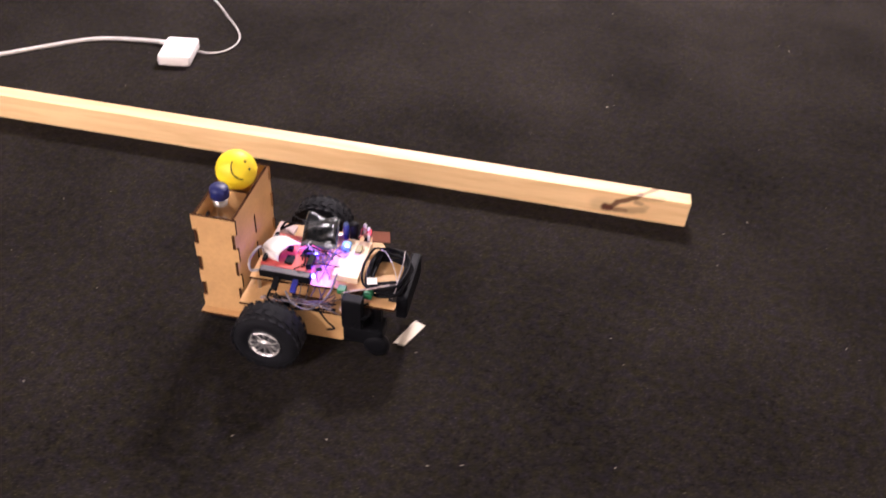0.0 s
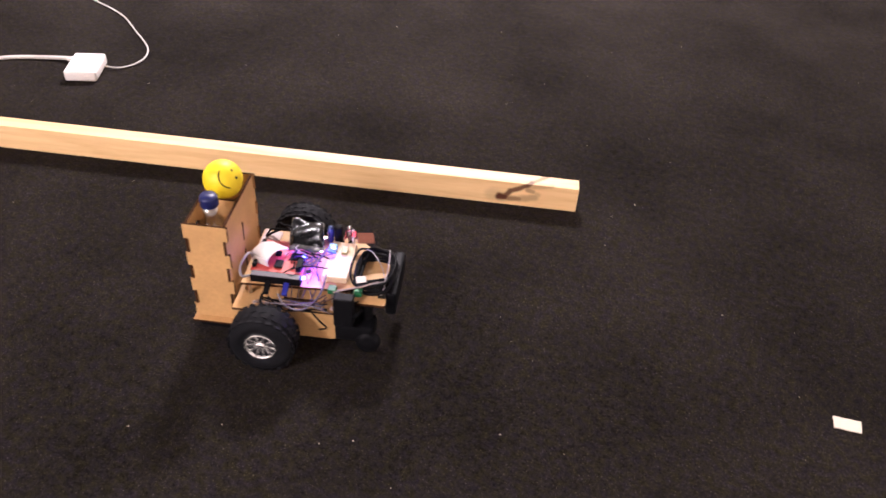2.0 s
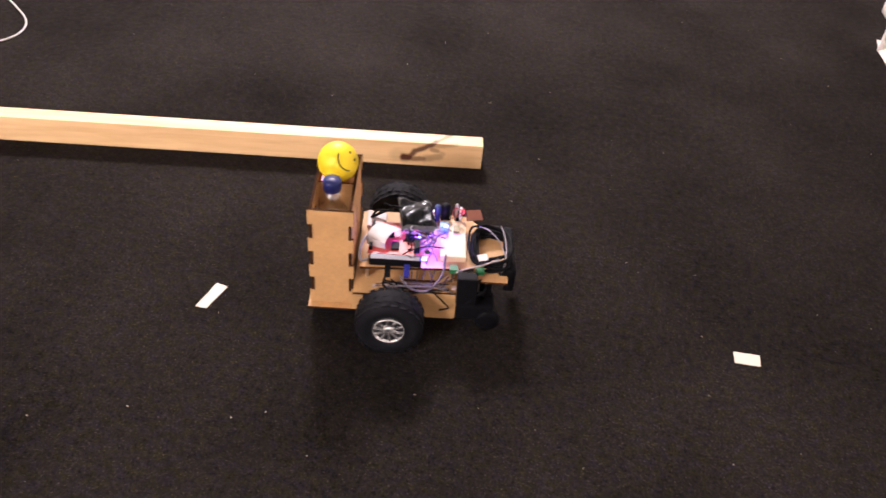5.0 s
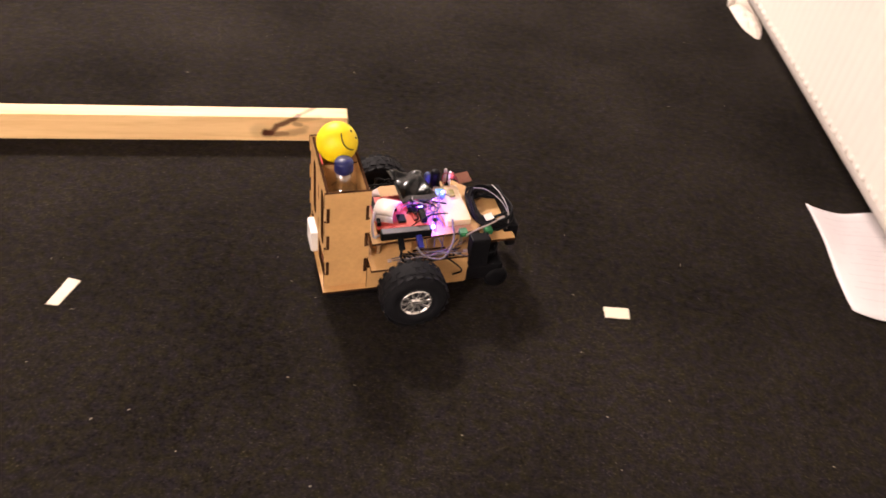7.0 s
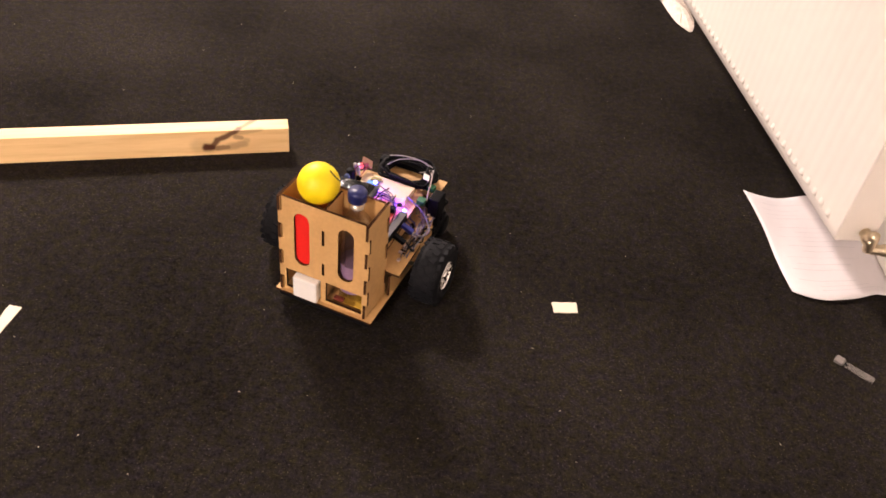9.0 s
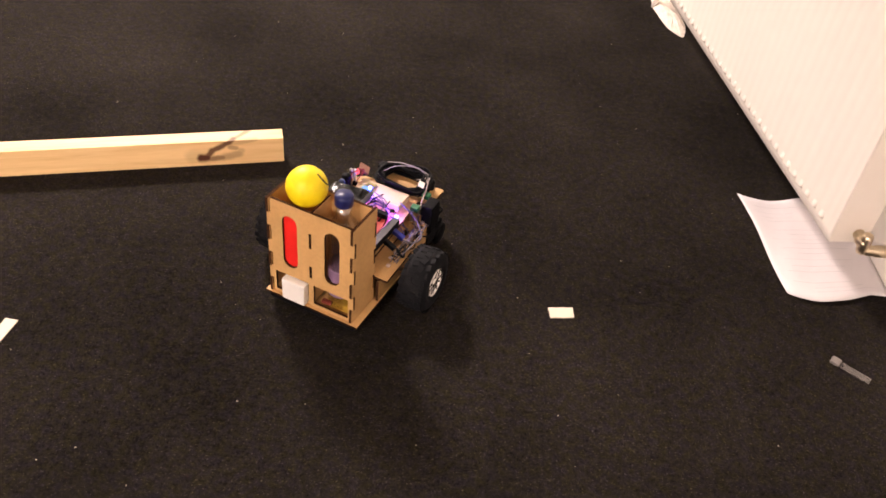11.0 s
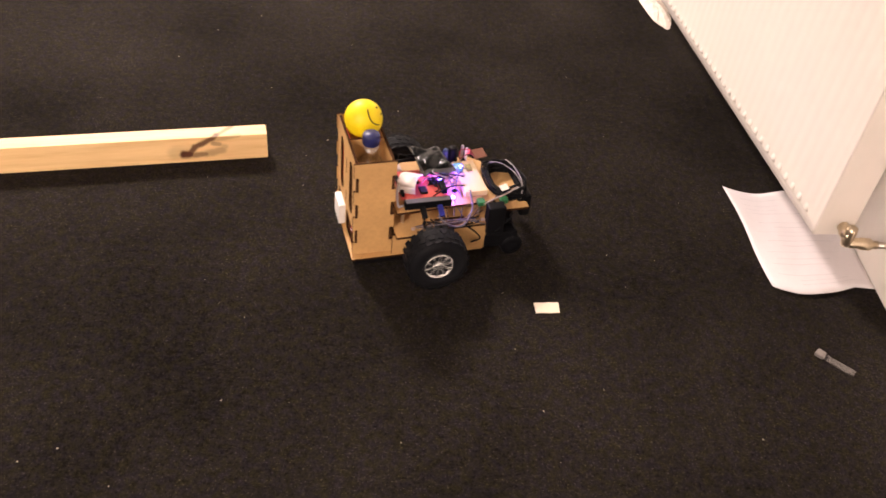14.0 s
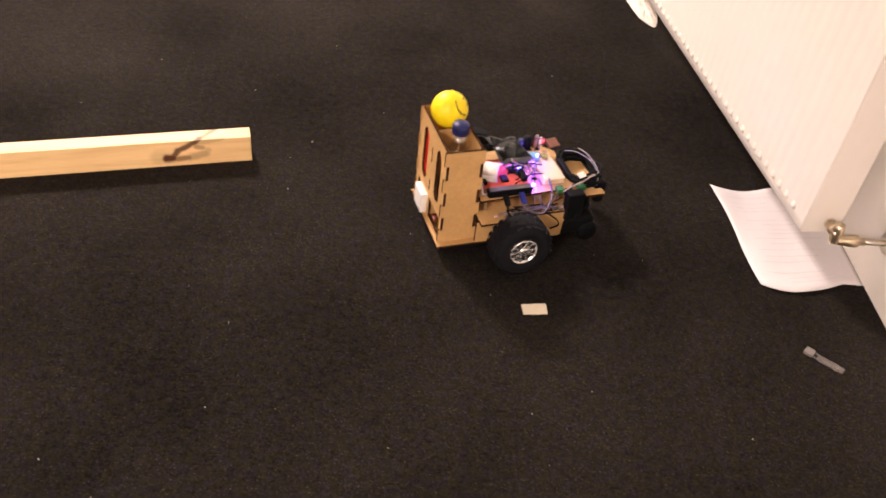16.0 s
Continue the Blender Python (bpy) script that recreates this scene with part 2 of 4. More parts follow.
WHITE = mat("white_plastic", (0.80, 0.77, 0.73), 0.4, vary=0.03)
CABLEWHITE = mat("white_cable_sheath", (0.58, 0.555, 0.52), 0.5, vary=0.08)
YELLOW = mat("yellow_foam", (0.86, 0.66, 0.004), 0.5, vary=0.04, bump=0.05)
INK = mat("black_ink", (0.02, 0.015, 0.01), 0.6)
BLUECAP = mat("blue_cap_plastic", (0.010, 0.014, 0.085), 0.4, vary=0.08)
CLEAR = clear_material()
PURPLE = mat("purple_paper_label", (0.22, 0.13, 0.22), 0.5, vary=0.3, scale=60)
RED = mat("red_plastic", (0.72, 0.02, 0.015), 0.4, vary=0.08)
REDPCB = mat("red_circuit_board", (0.52, 0.075, 0.06), 0.4, vary=0.2, scale=120)
CREAM = mat("cream_breadboard", (0.68, 0.52, 0.33), 0.5, vary=0.06)
GREEN = mat("green_terminal", (0.018, 0.13, 0.045), 0.5)
SILVER = mat("bare_metal", (0.6, 0.58, 0.55), 0.3, 1.0)
NICKEL = mat("nickel_brass", (0.70, 0.58, 0.41), 0.36, 1.0, vary=0.1)
COPPER = mat("brown_circuit_board", (0.20, 0.07, 0.04), 0.4, vary=0.2)
PAPER = mat("printing_paper", (0.70, 0.66, 0.67), 0.8, vary=0.03, scale=12)
PRINT = mat("grey_print", (0.55, 0.53, 0.54), 0.8)
TAPE = mat("masking_tape", (0.72, 0.64, 0.50), 0.7, vary=0.08, scale=90, bump=0.2)
CLOUDY = mat("cloudy_plastic", (0.20, 0.18, 0.165), 0.3, vary=0.45, scale=60, alpha=0.55)
LINT = mat("pale_lint", (0.5, 0.46, 0.38), 0.9, vary=0.2)
TEAL = mat("pale_blue_connector", (0.15, 0.38, 0.45), 0.4)
W_GREY = mat("grey_wire", (0.12, 0.10, 0.115), 0.5)
W_WHITE = mat("white_wire", (0.36, 0.33, 0.33), 0.5)
W_BLACK = mat("black_wire", (0.004, 0.004, 0.005), 0.6, spec=0.12)
W_PURPLE = mat("violet_wire", (0.13, 0.085, 0.18), 0.5)
W_RED = mat("red_wire", (0.26, 0.03, 0.03), 0.5)
BLUEPLUG = mat("blue_plug", (0.014, 0.018, 0.20), 0.4)
LED = mat("blue_led", (0.1, 0.1, 0.9), 0.3, emit=(0.04, 0.05, 1.0), power=60)
# set far too strong for its size, to wash the boards in violet
LEDV = mat("violet_led", (0.4, 0.1, 0.9), 0.3, emit=(0.30, 0.10, 1.0), power=3400)
LEDR = mat("red_led", (0.8, 0.1, 0.1), 0.3, emit=(1.0, 0.10, 0.14), power=1.5)
DIFFUSER = mat("lamp_diffuser", (0.9, 0.88, 0.84), 0.5, emit=(1.0, 0.88, 0.74), power=2.0)


# ---- mesh helpers ----
def finish(name, bm, materials, smooth=False):
    me = bpy.data.meshes.new(name)
    bmesh.ops.recalc_face_normals(bm, faces=bm.faces)
    for fc in bm.faces:
        fc.smooth = smooth
    bm.to_mesh(me)
    bm.free()
    for m in materials if isinstance(materials, (list, tuple)) else [materials]:
        me.materials.append(m)
    return me


def part(name, bm, material, parent, label="", smooth=False):
    ob = new(name, finish(name, bm, material, smooth))
    ob.parent = parent
    return tagged(ob, label)


def solid(name, bm, material, label, category, kind="", group="", smooth=False):
    return tagged(new(name, finish(name, bm, material, smooth)), label, category, group, kind)


def empty(name, label, category, group=""):
    return tagged(new(name), label, category, group)


def block(bm, x0, x1, y0, y1, z0, z1, bevel=0.0, m=None, seg=2):
    r = bmesh.ops.create_cube(bm, size=1.0)
    vs = r["verts"]
    for v in vs:
        v.co = Vector(((x0 + x1) / 2 + v.co.x * (x1 - x0), (y0 + y1) / 2 + v.co.y * (y1 - y0), (z0 + z1) / 2 + v.co.z * (z1 - z0)))
    if bevel:
        es = {e for v in vs for e in v.link_edges}
        made = bmesh.ops.bevel(bm, geom=list(es), offset=bevel, segments=seg, affect="EDGES", profile=0.6)
        vs = list({v for v in vs if v.is_valid} | set(made["verts"]))
    if m is not None:
        for v in vs:
            v.co = m @ v.co
    return bm


def lathe(bm, profile, centre=(0, 0, 0), axis="z", seg=28, m=None):
    """Turns (radius, height) pairs round an axis."""
    rings = []
    for r, h in profile:
        ring = []
        for k in range(seg):
            a = 2 * math.pi * k / seg
            p = {"z": (r * math.cos(a), r * math.sin(a), h), "y": (r * math.cos(a), h, r * math.sin(a)), "x": (h, r * math.cos(a), r * math.sin(a))}[axis]
            q = Vector(p) + Vector(centre)
            ring.append(bm.verts.new(m @ q if m is not None else q))
        rings.append(ring)
    for a, b in zip(rings, rings[1:]):
        for k in range(seg):
            bm.faces.new((a[k], a[(k + 1) % seg], b[(k + 1) % seg], b[k]))
    bm.faces.new(rings[0][::-1])
    bm.faces.new(rings[-1])
    return bm


def smooth_line(pts, steps=6):
    pts = [Vector(p) for p in pts]
    ext = [2 * pts[0] - pts[1], *pts, 2 * pts[-1] - pts[-2]]
    out = []
    for a, b, c, d in zip(ext, ext[1:], ext[2:], ext[3:]):
        for k in range(steps):
            t = k / steps
            out.append(0.5 * ((2 * b) + (c - a) * t + (2 * a - 5 * b + 4 * c - d) * t * t + (3 * b - a - 3 * c + d) * t ** 3))
    return out + [pts[-1]]


def tube(bm, pts, r, seg=8, steps=6, closed=False):
    line = smooth_line(pts, steps)
    rings, side = [], None
    for k, p in enumerate(line):
        d = (line[min(k + 1, len(line) - 1)] - line[max(k - 1, 0)]).normalized()
        if side is None:
            side = d.orthogonal().normalized()
        side = (side - d * side.dot(d)).normalized()
        up = d.cross(side)
        rings.append([bm.verts.new(p + r * (math.cos(2 * math.pi * j / seg) * side + math.sin(2 * math.pi * j / seg) * up)) for j in range(seg)])
    for a, b in zip(rings, rings[1:]):
        for j in range(seg):
            bm.faces.new((a[j], a[(j + 1) % seg], b[(j + 1) % seg], b[j]))
    bm.faces.new(rings[0][::-1])
    bm.faces.new(rings[-1])
    return bm


def panel(outline, holes, thick, m):
    """A cut board: outline and holes in its own x, y; its cut edges take the second material."""
    bm = bmesh.new()
    loops = [[Vector((x, y, 0)) for x, y in lp] for lp in [outline, *holes]]
    flat = [p for lp in loops for p in lp]
    tris = tessellate_polygon(loops)
    lo = [bm.verts.new(m @ p) for p in flat]
    hi = [bm.verts.new(m @ (p + Vector((0, 0, thick)))) for p in flat]
    for a, b, c in tris:
        bm.faces.new((lo[a], lo[b], lo[c]))
        bm.faces.new((hi[c], hi[b], hi[a]))
    k = 0
    for lp in loops:
        n = len(lp)
        for j in range(n):
            fc = bm.faces.new((lo[k + j], lo[k + (j + 1) % n], hi[k + (j + 1) % n], hi[k + j]))
            fc.material_index = 1
        k += n
    return bm


def slot(cx, cy, w, h, seg=6):
    """An upright slot with round ends."""
    r = w / 2
    top = [(cx + r * math.cos(math.pi * k / seg), cy + h / 2 - r + r * math.sin(math.pi * k / seg)) for k in range(seg + 1)]
    return top + [(2 * cx - x, 2 * cy - y) for x, y in top]


def rect(x0, x1, y0, y1):
    return [(x0, y0), (x1, y0), (x1, y1), (x0, y1)]


def toothed(x0, x1, y0, y1, teeth, depth, first_out=True):
    """An outline whose two upright sides carry finger joints of that depth."""
    h = (y1 - y0) / teeth
    right, left = [], []
    for k in range(teeth):
        out = (k % 2 == 0) == first_out
        a, b = y0 + k * h, y0 + (k + 1) * h
        xr, xl = (x1, x0) if out else (x1 - depth, x0 + depth)
        right += [(xr, a), (xr, b)]
        left += [(xl, a), (xl, b)]
    return right + left[::-1]


# ---- the room ----
def room():
    bm = bmesh.new()
    block(bm, -6.5, 1.2, -4.5, 6.0, -0.1, 0.0)
    solid("floor", bm, CARPET, "dark brown-black needle felt carpet with lint specks", "floor", "structure")
    for name, a in (("wall_east", (0.700, 0.9, -4.7, 6.2)), ("wall_west", (-6.7, -6.5, -4.5, 6.0)), ("wall_north", (-6.7, 0.70, 6.0, 6.2)), ("wall_south", (-6.7, 0.66, -4.7, -4.5))):
        bm = bmesh.new()
        block(bm, *a, -0.1, CEILING_Z)
        wall = solid(name, bm, PLASTER, "smooth white painted wall", "wall", "structure")
        if name == "wall_east":
            wall.matrix_world = pose(0.6985, 0.14, 0, 0, 0, -0.5) @ pose(-0.700, -0.14, 0)
    bm = bmesh.new()
    block(bm, -6.7, 1.3, -4.8, 6.3, CEILING_Z, CEILING_Z + 0.1)
    solid("ceiling", bm, CEIL, "plain white ceiling", "ceiling", "structure")
    # assumed panels for the lamps, out of view
    for lx, ly, _ in LAMPS:
        lamp = empty("ceiling_light", "assumed square white ceiling light panel out of view, switched on", "ceiling light", "ceiling lights")
        lamp.location = (lx, ly, CEILING_Z)
        bm = bmesh.new()
        for a in ((-0.33, 0.33, -0.33, -0.305), (-0.33, 0.33, 0.305, 0.33), (-0.33, -0.305, -0.305, 0.305), (0.305, 0.33, -0.305, 0.305)):
            block(bm, *a, -0.07, 0.0)
        part("frame", bm, ENAMEL, lamp)
        bm = bmesh.new()
        block(bm, -0.303, 0.303, -0.303, 0.303, -0.055, -0.045)
        part("diffuser", bm, DIFFUSER, lamp)


# ---- beam ----
def beam():
    L, Hh, Dp = 2.6, 0.0605, 0.0375
    bm = bmesh.new()
    block(bm, -L, 0, 0, Dp, 0, Hh, 0.0012)
    ob = solid("wooden_beam", bm, PINE, "planed pine beam with a dark knot, lying on the carpet", "wooden beam")
    ob.matrix_world = pose(-0.566, 0.392, 0.0, 0, 0, 15.0)


# ---- radiator ----
def radiator():
    rad = empty("radiator", "white enamelled panel radiator on the wall, just above the carpet", "radiator")
    rad.matrix_world = pose(0.531, 0.143, 0.110, 0, 0, 6.5)
    # local: y along the wall, x into the wall, z up from the lower edge
    length, high, deep, pitch = 1.30, 0.60, 0.078, 0.0333
    n = int(length / pitch) * 8

    def face(name, sign, x):
        bm = bmesh.new()
        zs = [(0.0, 0.0, 0.006), (0.003, 0.0, 0.0), (0.022, 0.0, 0.0), (0.036, 1.0, 0.0), (0.050, 1.0, 0.0), (0.30, 1.0, 0.0), (high - 0.05, 1.0, 0.0), (high - 0.036, 1.0, 0.0), (high - 0.022, 0.0, 0.0), (high - 0.003, 0.0, 0.0), (high, 0.0, 0.006)]
        rows = []
        for z, amount, inset in zs:
            row = []
            for k in range(n + 1):
                y = length * k / n
                ph = (y / pitch) % 1.0
                w = 0.5 - 0.5 * math.cos(2 * math.pi * ph)
                bump = min(1.0, max(0.0, (w - 0.25) * 2.2))
                edge = 1.0 if pitch * 0.6 < y < length - pitch * 0.6 else 0.0
                row.append(bm.verts.new((x + sign * (inset - 0.0009 * amount * bump * edge), y, z)))
            rows.append(row)
        for a, b in zip(rows, rows[1:]):
            for k in range(n):
                bm.faces.new((a[k], a[k + 1], b[k + 1], b[k]))
        ret = bmesh.ops.extrude_face_region(bm, geom=bm.faces[:])
        for v in ret["geom"]:
            if isinstance(v, bmesh.types.BMVert):
                v.co.x += sign * 0.006
        part(name, bm, ENAMEL, rad, "ribbed white front panel" if sign > 0 else "", True)

    face("front_panel", 1, 0.0)
    face("rear_panel", -1, deep)
    for y in (-0.0017, length + 0.0002):
        bm = bmesh.new()
        block(bm, 0.0008, deep - 0.0008, y, y + 0.0015, 0.002, high - 0.003, 0.0006)
        part("side_cover", bm, ENAMEL, rad)
    bm = bmesh.new()
    for k in range(60):
        y = 0.01 + k * (length - 0.02) / 60
        block(bm, 0.0065, deep - 0.0065, y, y + 0.012, high - 0.006, high - 0.002)
    part("top_grille", bm, ENAMEL, rad)
    bm = bmesh.new()
    rings = []
    for z, half, out in ((0.0, 0.0080, 0.0052), (0.003, 0.0082, 0.0050), (0.009, 0.0072, 0.0034), (0.014, 0.0050, 0.0016), (0.0175, 0.0022, 0.0002)):
        rings.append([bm.verts.new((0.0006 - out * math.sin(math.pi * k / 8) ** 0.7, -half * math.cos(math.pi * k / 8), z)) for k in range(9)])
    for lo, hi in zip(rings, rings[1:]):
        for k in range(8):
            bm.faces.new((lo[k], lo[k + 1], hi[k + 1], hi[k]))
    bm.faces.new(rings[0][::-1])
    bm.faces.new(rings[-1])
    nose = finish("pressed_nose", bm, ENAMEL, True)
    for k in range(1, int(length / pitch)):
        ob = new("pressed_nose", nose)
        ob.parent, ob.location = rad, (-0.0002, (k + 0.5) * pitch, 0.023)
    # return valve and pipe at the near end
    valve = empty("radiator_valve", "nickel-plated angled radiator valve with a pipe to the wall", "valve")
    valve.matrix_world = pose(0.580, 0.124, 0.138, 0, 0, 0)
    bm = bmesh.new()
    lathe(bm, [(0.006, 0.02), (0.011, 0.016), (0.011, 0.004), (0.013, 0.002), (0.013, -0.012), (0.009, -0.014), (0.009, -0.02)], (0, 0, 0), "y", 16)
    part("union", bm, NICKEL, valve, "", True)
    bm = bmesh.new()
    lathe(bm, [(0.004, 0.022), (0.009, 0.020), (0.0105, 0.012), (0.0105, -0.016), (0.008, -0.022)], (0.002, -0.012, 0.0), "z", 16)
    part("valve_body", bm, NICKEL, valve, "", True)
    bm = bmesh.new()
    lathe(bm, [(0.008, 0.0), (0.0105, 0.004), (0.0105, 0.022), (0.012, 0.024), (0.012, 0.042), (0.008, 0.046), (0.008, 0.056)], (0.006, -0.012, -0.016), "x", 16)
    part("compression_nut", bm, NICKEL, valve, "", True)
    bm = bmesh.new()
    lathe(bm, [(0.0065, 0.05), (0.0065, 0.1145)], (0, -0.012, -0.016), "x", 16)
    part("pipe", bm, SATIN, valve, "", True)
    bm = bmesh.new()
    lathe(bm, [(0.024, 0.1145), (0.024, 0.109), (0.020, 0.104), (0.009, 0.101)][::-1], (0, -0.012, -0.016), "x", 22)
    part("wall_rosette", bm, SATIN, valve, "", True)
    # far end: feed pipe coming down to the floor
    feed = empty("radiator_pipe", "white painted pipe and valve at the radiator's far end", "pipe")
    feed.matrix_world = pose(0.432, 1.40, 0)
    bm = bmesh.new()
    tube(bm, [(0.03, 0.02, 0.17), (0.0, 0.02, 0.165), (-0.008, 0.02, 0.14), (-0.01, 0.02, 0.06), (-0.01, 0.02, 0.0)], 0.009, 10)
    part("pipe", bm, ENAMEL, feed, "", True)
    bm = bmesh.new()
    lathe(bm, [(0.008, 0.13), (0.014, 0.134), (0.014, 0.16), (0.011, 0.166)], (-0.01, 0.02, 0), "z", 14)
    part("valve_body", bm, SILVER, feed, "", True)


# ---- things on the carpet ----
def sheet(name, corners, curl, lines, label, category):
    """A loose paper sheet: bilinear patch of corners (tl, tr, br, bl) lifted by curl(u, v)."""
    tl, tr, br, bl = [Vector((*c, 0)) for c in corners]

    def at(u, v, lift=0.0):
        p = tl.lerp(tr, u).lerp(bl.lerp(br, u), v)
        p.z = curl(u, v) + lift
        p.x += 0.004 * math.sin(5 * v) * (1 - u)
        p.y -= 0.024 * math.sin(math.pi * min(1, u * 1.25) ** 0.8) * v ** 4 + 0.013 * math.sin(math.pi * min(1, u * 1.6)) * (1 - v) ** 4
        return p

    bm = bmesh.new()
    n = 20
    g = [[[bm.verts.new(at(i / n, j / n, s)) for i in range(n + 1)] for j in range(n + 1)] for s in (0.0, 0.0003)]
    for s, lay in enumerate(g):
        for j in range(n):
            for i in range(n):
                q = (lay[j][i], lay[j][i + 1], lay[j + 1][i + 1], lay[j + 1][i])
                bm.faces.new(q if s else q[::-1])
    for j in range(n):
        for a, b in (((j, 0), (j + 1, 0)), ((j, n), (j + 1, n)), ((0, j), (0, j + 1)), ((n, j), (n, j + 1))):
            bm.faces.new((g[0][a[0]][a[1]], g[0][b[0]][b[1]], g[1][b[0]][b[1]], g[1][a[0]][a[1]]))
    ob = solid(name, bm, PAPER, label, category, smooth=True)
    for u0, u1, v, w in lines:
        bm, k = bmesh.new(), 10
        row = [(bm.verts.new(at(u0 + (u1 - u0) * i / k, v, 0.0009)), bm.verts.new(at(u0 + (u1 - u0) * i / k, v + w, 0.0009))) for i in range(k + 1)]
        for a, b in zip(row, row[1:]):
            bm.faces.new((a[0], b[0], b[1], a[1]))
        part("printed_line", bm, PRINT, ob)
    return ob


def tape_piece(corners, label):
    bm = bmesh.new()
    rng = random.Random(3)
    pts = []
    for a, b in zip(corners, corners[1:] + corners[:1]):
        for k in range(5):
            t = k / 5
            j = 0.0007 if k else 0.0
            pts.append((a[0] + (b[0] - a[0]) * t + rng.uniform(-j, j), a[1] + (b[1] - a[1]) * t + rng.uniform(-j, j)))
    lo = [bm.verts.new((x, y, 0.0006)) for x, y in pts]
    hi = [bm.verts.new((x, y, 0.0022)) for x, y in pts]
    bm.faces.new(hi), bm.faces.new(lo[::-1])
    for k in range(len(pts)):
        q = (k + 1) % len(pts)
        bm.faces.new((lo[k], lo[q], hi[q], hi[k]))
    return solid("masking_tape", bm, TAPE, label, "tape", group="tape marks on the carpet")


def floor_things():
    tape_piece([(-0.002, 0.003), (0.044, 0.009), (0.0455, -0.017), (0.001, -0.023)], "short piece of cream masking tape stuck on carpet")
    tape_piece([(-0.942, -0.142), (-0.920, -0.144), (-0.930, -0.206), (-0.950, -0.208)], "short piece of cream masking tape stuck on carpet")
    lines = []
    rng = random.Random(8)
    for v in (0.10, 0.17, 0.22, 0.26, 0.36, 0.41, 0.46, 0.50, 0.55, 0.60, 0.66, 0.72, 0.77, 0.86, 0.90, 0.93):
        u0 = rng.choice((0.12, 0.18, 0.30))
        lines.append((u0, min(0.95, u0 + rng.uniform(0.25, 0.7)), v, rng.choice((0.0028, 0.0040))))
    sheet("paper_sheet", [(0.449, 0.415), (0.697, 0.448), (0.6962, 0.122), (0.485, 0.104)],
          lambda u, v: 0.002 + 0.012 * max(0, 1 - u * 3.2) ** 2 * max(0, 1 - v * 1.6) + 0.004 * math.sin(3.1 * u) * (v ** 3) + 0.0015 * math.sin(9 * u + 4 * v) ** 2,
          lines, "printed white paper sheet with curled corner under the radiator", "paper")
    # adapter and its leads
    ad = empty("power_adapter", "white laptop power adapter lying on the carpet", "power adapter")
    ad.matrix_world = pose(-1.945, 0.424, 0.0, 0, 0, 25)
    bm = bmesh.new()
    block(bm, -0.043, 0.041, -0.050, 0.062, 0.001, 0.031, 0.008, seg=3)
    part("housing", bm, WHITE, ad, "", True)
    bm = bmesh.new()
    tube(bm, [(-0.044, 0.06, 0.014), (-0.055, 0.062, 0.012), (-0.066, 0.064, 0.010)], 0.006, 8)
    part("strain_relief", bm, WHITE, ad, "", True)
    bm = bmesh.new()
    tube(bm, [(-2.032, 0.458, 0.010), (-2.086, 0.444, 0.006), (-2.196, 0.385, 0.005), (-2.282, 0.272, 0.005), (-2.344, 0.180, 0.005), (-2.470, 0.030, 0.005), (-2.668, -0.105, 0.005)], 0.0055, 8)
    solid("mains_cable", bm, CABLEWHITE, "thick white mains cable on the carpet", "cable", smooth=True)
    bm = bmesh.new()
    tube(bm, [(-1.922, 0.462, 0.012), (-1.887, 0.482, 0.005), (-1.863, 0.521, 0.004), (-1.866, 0.574, 0.004), (-1.903, 0.628, 0.004), (-1.997, 0.697, 0.004), (-2.106, 0.770, 0.004), (-2.265, 0.824, 0.004), (-2.475, 0.882, 0.004), (-2.718, 1.073, 0.004)], 0.0021, 8)
    solid("thin_cable", bm, CABLEWHITE, "thin white low-voltage cord curling over the carpet", "cable", smooth=True)
    # cloudy plastic strip
    strip = empty("plastic_clip", "small cloudy grey plastic clip lying on the carpet", "plastic clip")
    strip.matrix_world = pose(0.5415, -0.0895, 0, 0, 0, -40)
    bm = bmesh.new()
    block(bm, -0.019, 0.0365, -0.0075, 0.0075, 0.001, 0.005, 0.002)
    part("blade", bm, CLOUDY, strip, "translucent grey blade")
    bm = bmesh.new()
    block(bm, -0.0365, -0.0195, -0.0088, 0.0088, 0.001, 0.008, 0.003)
    part("head", bm, mat("milky_plastic", (0.20, 0.18, 0.165), 0.35, vary=0.2, scale=90), strip, "milky grey head")
    bm = bmesh.new()
    lathe(bm, [(0.0026, 0.0050), (0.0026, 0.0056)], (-0.0155, -0.002, 0), "z", 10)
    part("hole", bm, BLACK, strip)
    # crumpled white wrapper by the far end of the radiator
    bm = bmesh.new()
    rng = random.Random(5)
    outline = [(0.421, 1.492), (0.417, 1.403), (0.429, 1.323), (0.440, 1.270), (0.448, 1.254), (0.456, 1.239), (0.471, 1.215), (0.481, 1.219), (0.492, 1.253), (0.500, 1.298), (0.498, 1.360), (0.490, 1.422), (0.482, 1.493)]
    mid = bm.verts.new((0.458, 1.36, 0.022))
    ring = [bm.verts.new((x, y, 0.003)) for x, y in outline]
    inner = [bm.verts.new(((x * 0.5 + 0.229) + rng.uniform(-0.004, 0.004), (y * 0.5 + 0.680), 0.014 + rng.uniform(-0.005, 0.008))) for x, y in outline]
    for k in range(len(ring)):
        q = (k + 1) % len(ring)
        bm.faces.new((ring[k], ring[q], inner[q], inner[k]))
        bm.faces.new((inner[k], inner[q], mid))
    ret = bmesh.ops.extrude_face_region(bm, geom=bm.faces[:])
    for v in ret["geom"]:
        if isinstance(v, bmesh.types.BMVert):
            v.co.z -= 0.0015
    solid("paper_wrapper", bm, WRAPPER, "crumpled torn white paper wrapper under the pipe", "paper")
    # lint
    bm = bmesh.new()
    rng = random.Random(11)
